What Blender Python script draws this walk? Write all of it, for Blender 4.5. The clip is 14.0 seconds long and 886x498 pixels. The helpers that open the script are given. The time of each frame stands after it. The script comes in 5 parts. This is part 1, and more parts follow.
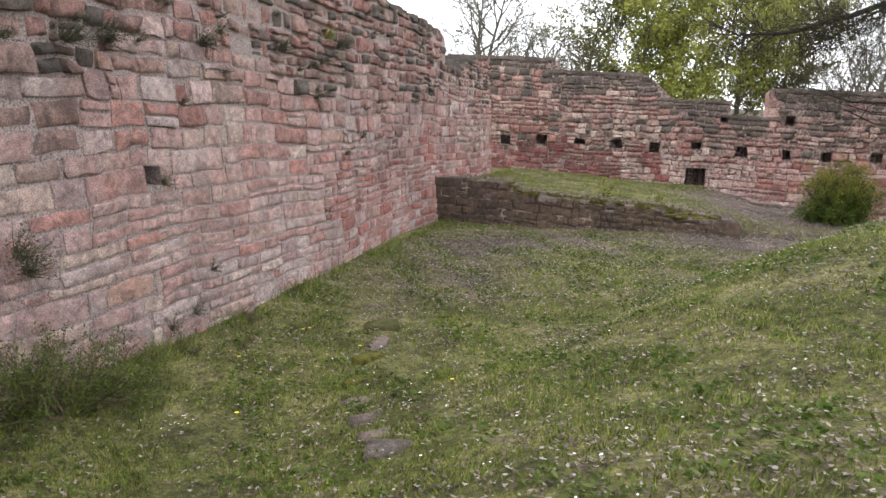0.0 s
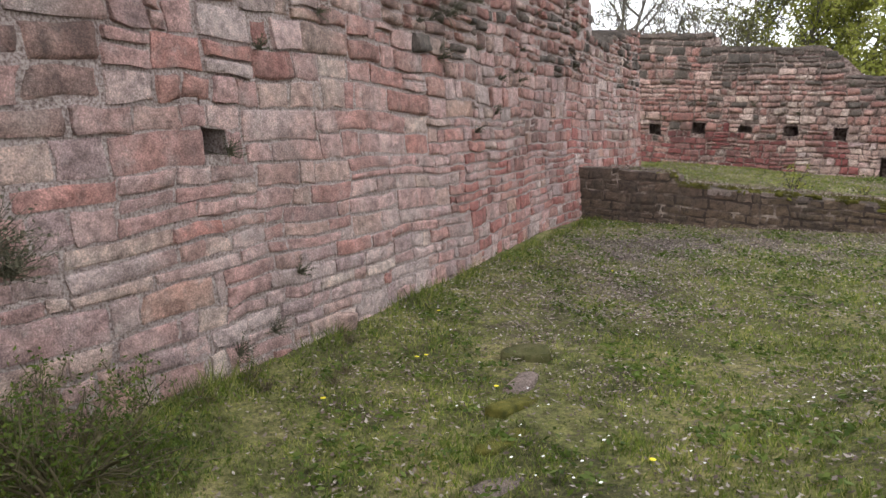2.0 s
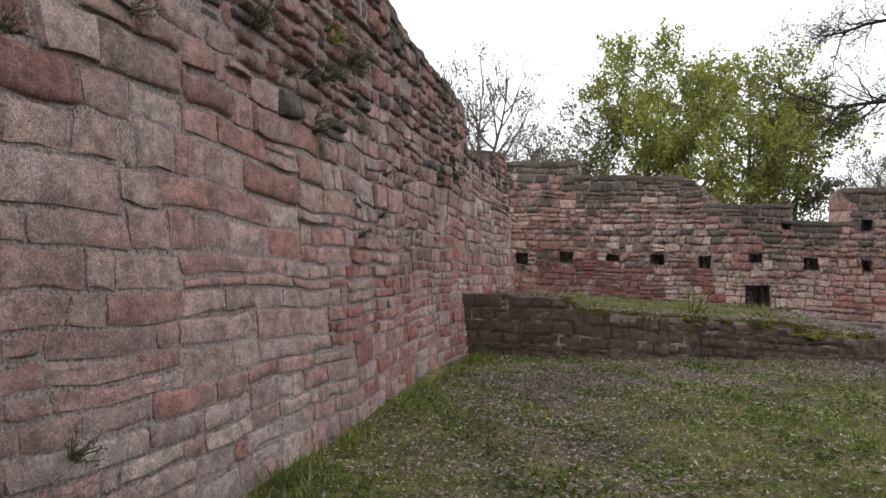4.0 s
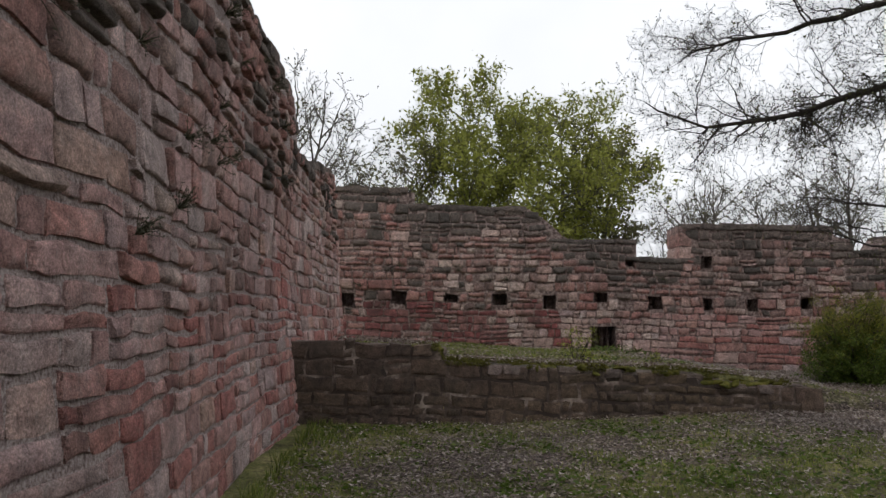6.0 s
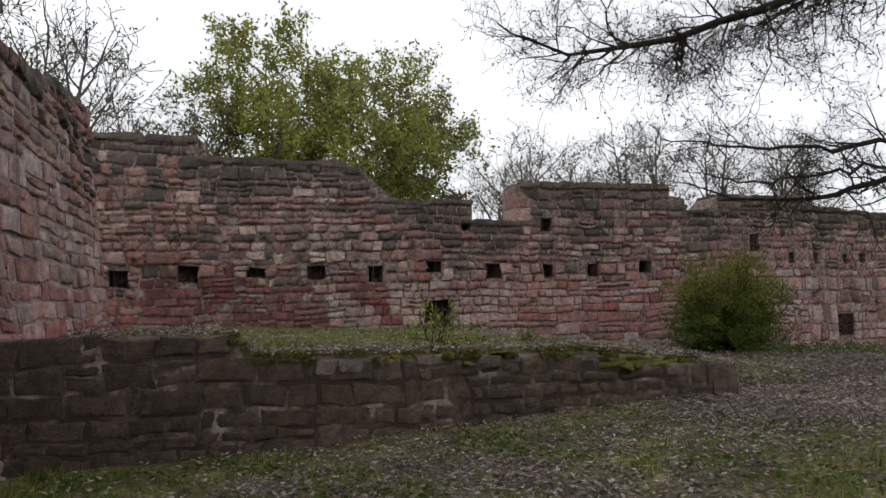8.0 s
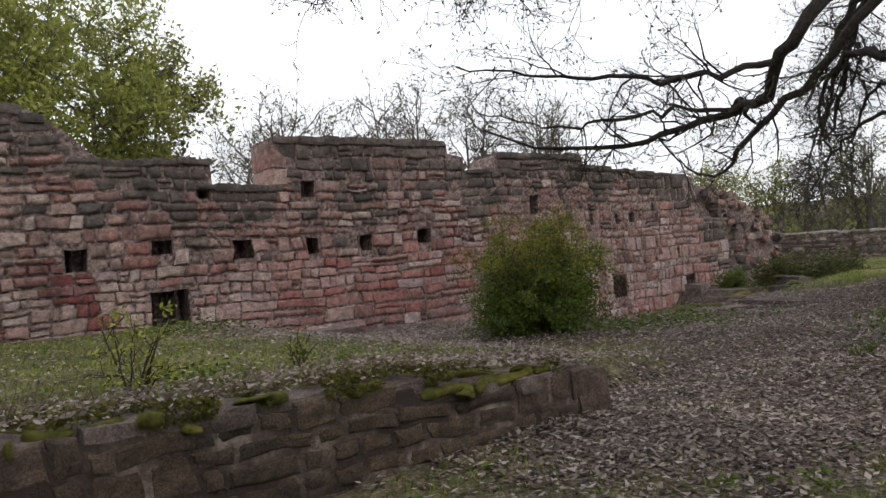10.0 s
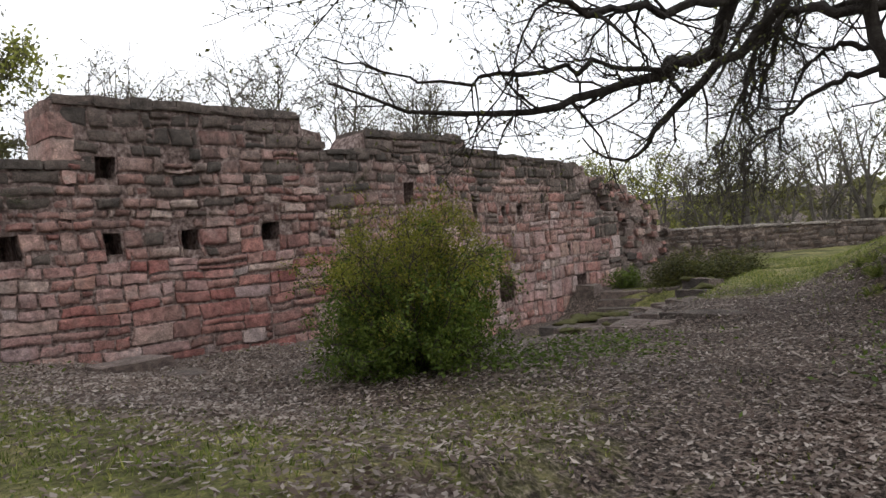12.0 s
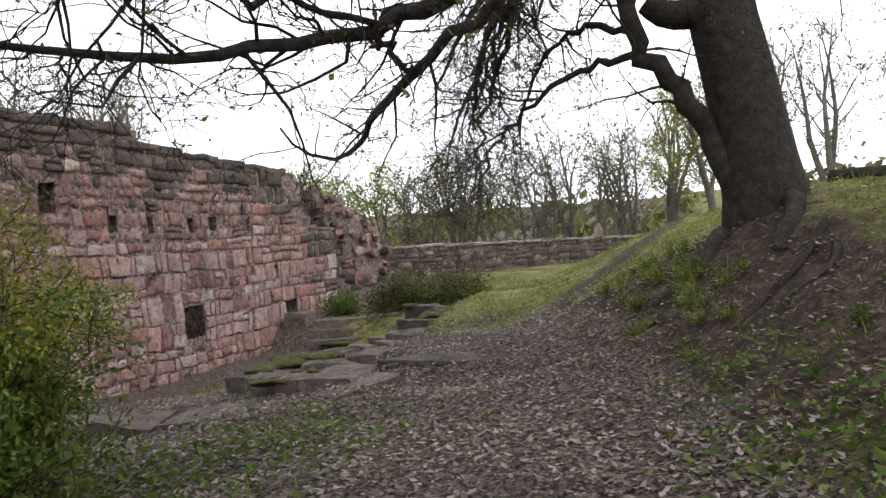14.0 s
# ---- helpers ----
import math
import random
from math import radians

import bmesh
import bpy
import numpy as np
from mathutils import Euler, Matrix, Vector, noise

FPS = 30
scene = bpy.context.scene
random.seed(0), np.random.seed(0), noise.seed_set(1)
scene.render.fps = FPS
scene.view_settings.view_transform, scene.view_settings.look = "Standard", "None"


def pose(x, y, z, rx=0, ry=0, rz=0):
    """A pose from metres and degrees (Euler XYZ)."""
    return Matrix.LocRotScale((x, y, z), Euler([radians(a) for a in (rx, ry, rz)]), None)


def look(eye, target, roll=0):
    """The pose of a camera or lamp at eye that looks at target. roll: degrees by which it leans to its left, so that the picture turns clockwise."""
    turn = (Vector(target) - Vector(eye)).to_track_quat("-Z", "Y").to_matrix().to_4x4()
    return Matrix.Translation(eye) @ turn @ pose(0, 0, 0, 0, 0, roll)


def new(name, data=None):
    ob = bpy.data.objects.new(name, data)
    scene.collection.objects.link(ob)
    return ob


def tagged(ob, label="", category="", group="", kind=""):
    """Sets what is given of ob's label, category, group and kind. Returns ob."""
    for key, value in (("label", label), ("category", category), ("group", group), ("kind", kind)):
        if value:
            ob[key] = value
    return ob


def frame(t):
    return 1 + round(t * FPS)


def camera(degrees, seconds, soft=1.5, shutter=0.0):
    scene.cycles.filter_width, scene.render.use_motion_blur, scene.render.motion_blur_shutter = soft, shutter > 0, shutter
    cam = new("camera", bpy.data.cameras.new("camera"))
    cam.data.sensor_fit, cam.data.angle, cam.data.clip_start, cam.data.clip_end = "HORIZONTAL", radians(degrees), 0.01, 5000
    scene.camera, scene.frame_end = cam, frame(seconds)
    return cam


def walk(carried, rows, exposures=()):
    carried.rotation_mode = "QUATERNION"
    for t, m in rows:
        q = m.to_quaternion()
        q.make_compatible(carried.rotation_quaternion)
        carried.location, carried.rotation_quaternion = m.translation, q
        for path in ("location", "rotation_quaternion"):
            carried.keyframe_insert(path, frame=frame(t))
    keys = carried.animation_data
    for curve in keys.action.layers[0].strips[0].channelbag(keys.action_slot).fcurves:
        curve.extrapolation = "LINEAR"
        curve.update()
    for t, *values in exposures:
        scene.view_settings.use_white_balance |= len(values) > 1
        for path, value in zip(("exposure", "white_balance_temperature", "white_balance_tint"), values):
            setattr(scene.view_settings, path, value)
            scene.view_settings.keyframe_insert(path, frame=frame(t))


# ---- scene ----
cam = camera(62.5, 14.0)
PATH = [
    (0, (-0.104, -0.750, 1.757), (-0.675, 1.378, 1.353), 3.2),
    (0.5, (-0.251, -0.263, 1.544), (-0.897, 1.845, 1.151), 2.5),
    (1, (-0.540, 0.472, 1.350), (-1.438, 2.500, 1.036), 4.0),
    (1.5, (-0.866, 1.038, 1.368), (-1.789, 3.036, 0.950), 3.7),
    (2, (-1.092, 1.518, 1.217), (-2.026, 3.513, 0.813), 1.9),
    (2.5, (-1.300, 1.912, 1.095), (-2.230, 3.917, 0.728), 5.5),
    (3, (-1.665, 2.416, 0.899), (-2.567, 4.451, 0.655), 3.7),
    (3.5, (-1.994, 3.016, 0.758), (-2.756, 5.122, 0.688), 4.8),
    (3.7, (-2.213, 3.316, 0.752), (-2.867, 5.459, 0.745), 3.5),
    (5.8, (-3.567, 6.704, 0.599), (-3.526, 8.939, 0.746), 1.8),
    (6, (-3.624, 7.003, 0.575), (-3.520, 9.231, 0.784), 1.1),
    (6.5, (-3.688, 7.699, 0.559), (-3.400, 9.916, 0.689), -0.8),
    (7, (-3.680, 8.565, 0.536), (-3.308, 10.771, 0.645), -0.8),
    (7.2, (-3.658, 8.882, 0.516), (-3.214, 11.070, 0.701), -0.7),
    (9.3, (-2.762, 12.173, 0.623), (-1.802, 14.197, 0.632), -3.0),
    (9.5, (-2.614, 12.458, 0.648), (-1.587, 14.448, 0.651), -3.0),
    (10, (-2.193, 13.141, 0.622), (-0.853, 14.936, 0.648), -4.5),
    (10.5, (-1.748, 13.756, 0.596), (-0.402, 15.546, 0.606), -4.7),
    (11, (-1.228, 14.381, 0.592), (0.246, 16.066, 0.585), -4.1),
    (11.5, (-0.661, 14.884, 0.642), (0.914, 16.476, 0.690), -5.0),
    (12, (-0.019, 15.329, 0.724), (1.600, 16.877, 0.699), -4.5),
    (12.5, (0.556, 15.767, 0.715), (2.323, 17.139, 0.614), -4.6),
    (13, (1.256, 16.159, 0.694), (3.054, 17.481, 0.517), -5.0),
    (13.5, (1.876, 16.454, 0.681), (3.792, 17.604, 0.534), -3.9),
    (14, (2.570, 16.616, 0.725), (4.642, 17.465, 0.687), -4.3),
]
EXPOSURES = [(0, 0.45), (3.0, 0.25), (3.7, 0.0), (5.8, -0.83), (7.2, -0.83), (9.3, -0.55), (11.0, -0.38), (12.0, -0.33), (13.0, -0.16), (14.0, 0.05)]
walk(cam, [(t, look(eye, target, roll)) for t, eye, target, roll in PATH], EXPOSURES)

# ---- world, sun, exposure ----
world = bpy.data.worlds.new("overcast_sky")
scene.world = world
world.use_nodes = True
wn, wl = world.node_tree.nodes, world.node_tree.links
wn.clear()
sky = wn.new("ShaderNodeTexSky")
sky.sky_type, sky.sun_disc, sky.sun_elevation, sky.sun_rotation = "NISHITA", False, radians(48), radians(200)
sky.dust_density, sky.air_density = 3.0, 1.0
cloud_noise = wn.new("ShaderNodeTexNoise")
cloud_noise.inputs["Scale"].default_value, cloud_noise.inputs["Detail"].default_value = 2.2, 5
sky_co = wn.new("ShaderNodeTexCoord")
wl.new(sky_co.outputs["Generated"], cloud_noise.inputs["Vector"])
cloud_amount = wn.new("ShaderNodeMapRange")
cloud_amount.inputs["From Min"].default_value, cloud_amount.inputs["From Max"].default_value = 0.38, 0.6
cloud_amount.inputs["To Min"].default_value, cloud_amount.inputs["To Max"].default_value = 0.86, 0.98
wl.new(cloud_noise.outputs["Fac"], cloud_amount.inputs["Value"])
cloud_mix = wn.new("ShaderNodeMix")
cloud_mix.data_type = "RGBA"
wl.new(cloud_amount.outputs["Result"], cloud_mix.inputs["Factor"])
wl.new(sky.outputs["Color"], cloud_mix.inputs["A"])
cloud_mix.inputs["B"].default_value = (11.3, 11.5, 12.0, 1)
bg = wn.new("ShaderNodeBackground")
bg.inputs["Strength"].default_value = 0.165
wout = wn.new("ShaderNodeOutputWorld")
wl.new(cloud_mix.outputs["Result"], bg.inputs["Color"])
wl.new(bg.outputs[0], wout.inputs[0])
sun_data = bpy.data.lights.new("sun", "SUN")
sun_data.energy, sun_data.angle, sun_data.color = 0.5, radians(25), (1, 0.96, 0.9)
sun = new("sun", sun_data)
sun.matrix_world = look((0, 0, 30), (12, 22, 0))


# ---- materials ----
def mat(name):
    m = bpy.data.materials.new(name)
    m.use_nodes = True
    nt = m.node_tree
    return m, nt, nt.nodes["Principled BSDF"]


def noise_node(nt, scale, detail=4, rough=0.6, vec=None):
    n = nt.nodes.new("ShaderNodeTexNoise")
    n.inputs["Scale"].default_value, n.inputs["Detail"].default_value, n.inputs["Roughness"].default_value = scale, detail, rough
    if vec is None:
        geo = nt.nodes.new("ShaderNodeNewGeometry")
        vec = geo.outputs["Position"]
    nt.links.new(vec, n.inputs["Vector"])
    return n.outputs["Fac"]


def ramp(nt, fac, stops, mode="LINEAR"):
    r = nt.nodes.new("ShaderNodeValToRGB")
    r.color_ramp.interpolation = mode
    els = r.color_ramp.elements
    while len(els) < len(stops):
        els.new(0.5)
    for e, (p, c) in zip(els, stops):
        e.position, e.color = p, (*c, 1)
    nt.links.new(fac, r.inputs["Fac"])
    return r.outputs["Color"]


def mix(nt, fac, a, b, blend="MIX"):
    n = nt.nodes.new("ShaderNodeMix")
    n.data_type, n.blend_type = "RGBA", blend
    for key, v in (("Factor", fac), ("A", a), ("B", b)):
        if isinstance(v, (int, float)):
            n.inputs[key].default_value = v
        elif isinstance(v, tuple):
            n.inputs[key].default_value = (*v, 1)
        else:
            nt.links.new(v, n.inputs[key])
    return n.outputs["Result"]


def mapr(nt, v, a, b, c=0.0, d=1.0):
    n = nt.nodes.new("ShaderNodeMapRange")
    for key, val in (("From Min", a), ("From Max", b), ("To Min", c), ("To Max", d)):
        n.inputs[key].default_value = val
    nt.links.new(v, n.inputs["Value"])
    return n.outputs["Result"]


def math_node(nt, op, a, b):
    n = nt.nodes.new("ShaderNodeMath")
    n.operation = op
    for i, v in enumerate((a, b)):
        if isinstance(v, (int, float)):
            n.inputs[i].default_value = v
        else:
            nt.links.new(v, n.inputs[i])
    return n.outputs[0]


def bump(nt, bsdf, height, strength=0.5, dist=0.02):
    n = nt.nodes.new("ShaderNodeBump")
    n.inputs["Strength"].default_value, n.inputs["Distance"].default_value = strength, dist
    nt.links.new(height, n.inputs["Height"])
    nt.links.new(n.outputs[0], bsdf.inputs["Normal"])


def piece_random(nt):
    geo = nt.nodes.new("ShaderNodeNewGeometry")
    info = nt.nodes.new("ShaderNodeObjectInfo")
    s = math_node(nt, "ADD", geo.outputs["Random Per Island"], info.outputs["Random"])
    return math_node(nt, "FRACT", s, 0.0)


def stone_material(name, stops, lichen=0.35, stain=0.4, grey=(0.33, 0.29, 0.27), dark=(0.07, 0.06, 0.055), rough=0.92, bumpy=0.9, tint=(0.34, 0.185, 0.16)):
    m, nt, b = mat(name)
    rnd = piece_random(nt)
    base = ramp(nt, rnd, stops, "CONSTANT")
    zone = noise_node(nt, 0.55, 3)
    base = mix(nt, 0.32, base, ramp(nt, noise_node(nt, 1.7, 6, 0.7), [(0.30, tuple(c * 0.62 for c in stops[1][1])), (0.45, stops[0][1]), (0.58, stops[1][1]), (0.70, tuple(min(c * 1.25, 0.5) for c in stops[1][1]))]))
    base = mix(nt, mapr(nt, zone, 0.45, 0.64, 0.0, 0.5), base, tint)
    bed = nt.nodes.new("ShaderNodeMapping")
    bed.inputs["Scale"].default_value = (0.95, 0.95, 1.2)
    nt.links.new(nt.nodes.new("ShaderNodeNewGeometry").outputs["Position"], bed.inputs["Vector"])
    mott = noise_node(nt, 9, 6, 0.7, bed.outputs[0])
    base = mix(nt, 0.75, base, ramp(nt, mott, [(0.36, (0.45, 0.43, 0.44)), (0.49, (0.95, 0.94, 0.94)), (0.62, (1.45, 1.42, 1.4))]), "MULTIPLY")
    li = noise_node(nt, 3.1, 7, 0.72)
    base = mix(nt, mapr(nt, li, 0.5, 0.68, 0, lichen), base, grey)
    tall = nt.nodes.new("ShaderNodeMapping")
    tall.inputs["Scale"].default_value = (1.0, 1.0, 0.4)
    nt.links.new(nt.nodes.new("ShaderNodeNewGeometry").outputs["Position"], tall.inputs["Vector"])
    st = noise_node(nt, 1.6, 8, 0.72, tall.outputs[0])
    base = mix(nt, mapr(nt, st, 0.48, 0.62, 0, stain), base, dark)
    fine = noise_node(nt, 70, 5, 0.75)
    base = mix(nt, 0.7, base, ramp(nt, fine, [(0.37, (0.6, 0.59, 0.59)), (0.5, (1.22, 1.21, 1.2)), (0.63, (1.95, 1.93, 1.92))]), "MULTIPLY")
    pale = noise_node(nt, 5.3, 8, 0.8)
    base = mix(nt, mapr(nt, pale, 0.58, 0.70, 0, lichen * 1.2), base, tuple(min(1.35 * c, 0.5) for c in grey))
    grit = noise_node(nt, 190, 4, 0.8)
    base = mix(nt, 0.5, base, ramp(nt, grit, [(0.40, (0.6, 0.6, 0.6)), (0.5, (1.12, 1.12, 1.12)), (0.60, (1.7, 1.68, 1.66))]), "MULTIPLY")
    pits = nt.nodes.new("ShaderNodeTexVoronoi")
    pits.inputs["Scale"].default_value, pits.inputs["Randomness"].default_value = 26, 1
    nt.links.new(nt.nodes.new("ShaderNodeNewGeometry").outputs["Position"], pits.inputs["Vector"])
    pit = mapr(nt, pits.outputs["Distance"], 0.0, 0.22, 1.0, 0.0)
    pit = math_node(nt, "MULTIPLY", pit, mapr(nt, noise_node(nt, 4.5, 3), 0.5, 0.62))
    base = mix(nt, math_node(nt, "MULTIPLY", pit, 0.6), base, dark)
    nt.links.new(base, b.inputs["Base Color"])
    b.inputs["Roughness"].default_value = rough
    b.inputs["Specular IOR Level"].default_value = 0.25
    h = math_node(nt, "SUBTRACT", math_node(nt, "ADD", math_node(nt, "MULTIPLY", noise_node(nt, 12, 9, 0.8, bed.outputs[0]), 1.3), math_node(nt, "MULTIPLY", fine, 0.9)), math_node(nt, "MULTIPLY", pit, 0.6))
    bump(nt, b, h, bumpy, 0.03)
    return m


def simple(name, stops, scale=6, rough=0.9, bscale=30, bstr=0.4, bdist=0.02, rnd=0.0, spec=0.2):
    m, nt, b = mat(name)
    c = ramp(nt, noise_node(nt, scale, 6, 0.65), stops)
    if rnd:
        r = ramp(nt, piece_random(nt), [(0.0, (1 - rnd, 1 - rnd, 1 - rnd)), (1.0, (1 + rnd, 1 + rnd, 1 + rnd))])
        c = mix(nt, 1.0, c, r, "MULTIPLY")
    nt.links.new(c, b.inputs["Base Color"])
    b.inputs["Roughness"].default_value = rough
    b.inputs["Specular IOR Level"].default_value = spec
    bump(nt, b, noise_node(nt, bscale, 5, 0.7), bstr, bdist)
    return m


PINK = [(0.0, (0.34, 0.225, 0.21)), (0.12, (0.41, 0.305, 0.29)), (0.24, (0.30, 0.175, 0.16)), (0.36, (0.37, 0.31, 0.295)), (0.50, (0.39, 0.25, 0.235)),
        (0.62, (0.27, 0.205, 0.205)), (0.73, (0.44, 0.365, 0.345)), (0.83, (0.33, 0.15, 0.125)), (0.90, (0.36, 0.24, 0.185)), (0.95, (0.24, 0.205, 0.195))]
MIXED = [(0.0, (0.27, 0.15, 0.13)), (0.18, (0.31, 0.205, 0.18)), (0.34, (0.23, 0.11, 0.098)), (0.48, (0.27, 0.195, 0.175)),
         (0.62, (0.36, 0.285, 0.25)), (0.74, (0.19, 0.13, 0.118)), (0.86, (0.32, 0.18, 0.155)), (0.94, (0.45, 0.38, 0.335))]
GREY = [(0.0, (0.09, 0.076, 0.068)), (0.25, (0.13, 0.105, 0.093)), (0.5, (0.07, 0.062, 0.056)), (0.75, (0.155, 0.12, 0.105))]
BROWN = [(0.0, (0.070, 0.048, 0.038)), (0.25, (0.092, 0.064, 0.05)), (0.5, (0.05, 0.037, 0.031)), (0.75, (0.115, 0.082, 0.064))]
M_PINK = stone_material("pink_sandstone", PINK, 0.45, 0.42, (0.36, 0.315, 0.295), (0.12, 0.09, 0.085), tint=(0.34, 0.15, 0.12))
M_MIX = stone_material("mixed_red_sandstone", MIXED, 0.4, 0.75, (0.34, 0.28, 0.25), (0.065, 0.05, 0.045), tint=(0.27, 0.12, 0.105))
M_GREY = stone_material("weathered_grey_sandstone", GREY, 0.3, 0.5, (0.19, 0.17, 0.15), (0.04, 0.036, 0.033), tint=(0.10, 0.08, 0.07))
M_BROWN = stone_material("damp_brown_sandstone", BROWN, 0.12, 0.5, (0.15, 0.12, 0.10), (0.03, 0.027, 0.024), 0.8, tint=(0.10, 0.075, 0.045))
M_MIXRED = stone_material("red_sandstone", [(0.0, (0.29, 0.13, 0.115)), (0.25, (0.33, 0.17, 0.145)), (0.45, (0.25, 0.095, 0.085)), (0.65, (0.31, 0.185, 0.165)), (0.85, (0.33, 0.22, 0.19))], 0.3, 0.6, (0.31, 0.23, 0.20), (0.07, 0.045, 0.042), tint=(0.27, 0.10, 0.09))
M_CRIMSON = stone_material("crimson_sandstone", [(0.0, (0.19, 0.065, 0.062)), (0.25, (0.23, 0.095, 0.088)), (0.45, (0.15, 0.05, 0.05)), (0.65, (0.21, 0.12, 0.11)), (0.85, (0.25, 0.14, 0.125))], 0.25, 0.7, (0.25, 0.17, 0.155), (0.05, 0.032, 0.03), tint=(0.19, 0.06, 0.06))
M_PALE = stone_material("pale_pink_sandstone", [(0.0, (0.36, 0.25, 0.22)), (0.25, (0.42, 0.33, 0.29)), (0.5, (0.33, 0.21, 0.19)), (0.75, (0.45, 0.37, 0.33))], 0.4, 0.35)
M_MORTAR = simple("lime_mortar", [(0.36, (0.17, 0.122, 0.112)), (0.47, (0.38, 0.295, 0.275)), (0.62, (0.58, 0.50, 0.47))], 48, 0.95, 55, 1.0, 0.05)
M_MORTAR_DARK = simple("dark_mortar", [(0.36, (0.085, 0.06, 0.054)), (0.5, (0.25, 0.18, 0.162)), (0.64, (0.48, 0.385, 0.35))], 13, 0.95, 45, 1.0, 0.06)
M_MORTAR_LOW = simple("damp_mortar", [(0.44, (0.05, 0.037, 0.031)), (0.55, (0.115, 0.086, 0.071)), (0.66, (0.34, 0.275, 0.235))], 2.6, 0.9, 40, 0.8, 0.03)
M_MOSS = simple("moss", [(0.3, (0.05, 0.055, 0.015)), (0.5, (0.115, 0.11, 0.022)), (0.7, (0.19, 0.165, 0.04))], 14, 1.0, 120, 1.0, 0.02)
M_BARK = simple("dark_bark", [(0.3, (0.022, 0.018, 0.015)), (0.55, (0.05, 0.042, 0.036)), (0.75, (0.085, 0.075, 0.06))], 11, 0.95, 26, 1.0, 0.05)
M_TWIG = simple("twig_bark", [(0.3, (0.035, 0.028, 0.024)), (0.7, (0.075, 0.06, 0.05))], 5, 0.9)
M_GREYBARK = simple("grey_bark", [(0.3, (0.08, 0.07, 0.06)), (0.7, (0.17, 0.155, 0.135))], 5, 0.9)


def leaf_material(name, a, b_, c_, clump=0.0):
    m, nt, b = mat(name)
    c = ramp(nt, piece_random(nt), [(0.0, a), (0.5, b_), (1.0, c_)])
    c = mix(nt, 0.5, c, ramp(nt, noise_node(nt, 0.9, 3), [(0.35, (0.6, 0.62, 0.6)), (0.65, (1.3, 1.3, 1.2))]), "MULTIPLY")
    if clump:
        c = mix(nt, clump, c, ramp(nt, noise_node(nt, 8, 5, 0.75), [(0.36, (0.35, 0.36, 0.34)), (0.5, (1.0, 1.0, 1.0)), (0.64, (1.75, 1.65, 1.5))]), "MULTIPLY")
    nt.links.new(c, b.inputs["Base Color"])
    b.inputs["Roughness"].default_value = 0.6
    b.inputs["Specular IOR Level"].default_value = 0.25
    tr = nt.nodes.new("ShaderNodeBsdfTranslucent")
    nt.links.new(c, tr.inputs["Color"])
    ms = nt.nodes.new("ShaderNodeMixShader")
    ms.inputs[0].default_value = 0.4
    out = nt.nodes["Material Output"]
    nt.links.new(b.outputs[0], ms.inputs[1])
    nt.links.new(tr.outputs[0], ms.inputs[2])
    nt.links.new(ms.outputs[0], out.inputs["Surface"])
    return m


M_LEAF_BIRCH = leaf_material("spring_leaf", (0.16, 0.175, 0.035), (0.28, 0.30, 0.06), (0.39, 0.395, 0.11))
M_LEAF_OLIVE = leaf_material("olive_leaf", (0.09, 0.09, 0.035), (0.15, 0.145, 0.06), (0.21, 0.20, 0.085))
M_LEAF_SHRUB = leaf_material("shrub_leaf", (0.045, 0.075, 0.014), (0.085, 0.13, 0.02), (0.15, 0.19, 0.035))
M_LEAF_SHOOT = leaf_material("yellow_green_shoot", (0.13, 0.14, 0.02), (0.21, 0.215, 0.03), (0.30, 0.28, 0.05))
M_LEAF_BUD = leaf_material("bud_leaf", (0.06, 0.06, 0.022), (0.11, 0.115, 0.035), (0.17, 0.17, 0.05))
M_JUNIPER = leaf_material("juniper_needles", (0.035, 0.04, 0.012), (0.07, 0.075, 0.02), (0.13, 0.125, 0.04))
M_GRASS = leaf_material("grass_blade", (0.07, 0.105, 0.018), (0.15, 0.195, 0.034), (0.30, 0.29, 0.11), 0.85)
M_DRYGRASS = leaf_material("dry_stalk", (0.10, 0.085, 0.05), (0.17, 0.14, 0.085), (0.24, 0.20, 0.13))
M_WALLWEED = leaf_material("grey_green_weed", (0.07, 0.075, 0.05), (0.12, 0.115, 0.08), (0.18, 0.165, 0.12))
M_HERB = leaf_material("broad_herb_leaf", (0.045, 0.075, 0.012), (0.085, 0.13, 0.02), (0.15, 0.19, 0.045))
M_LITTER = leaf_material("dead_leaf", (0.09, 0.06, 0.05), (0.19, 0.145, 0.125), (0.46, 0.40, 0.37))
M_LITTER_BROWN = leaf_material("brown_dead_leaf", (0.06, 0.042, 0.036), (0.13, 0.093, 0.08), (0.28, 0.22, 0.20))
M_PETAL = simple("white_petal", [(0.4, (0.7, 0.7, 0.68)), (0.6, (0.8, 0.8, 0.78))], 20)
M_YELLOW = simple("yellow_petal", [(0.4, (0.6, 0.5, 0.03)), (0.6, (0.72, 0.62, 0.05))], 20)


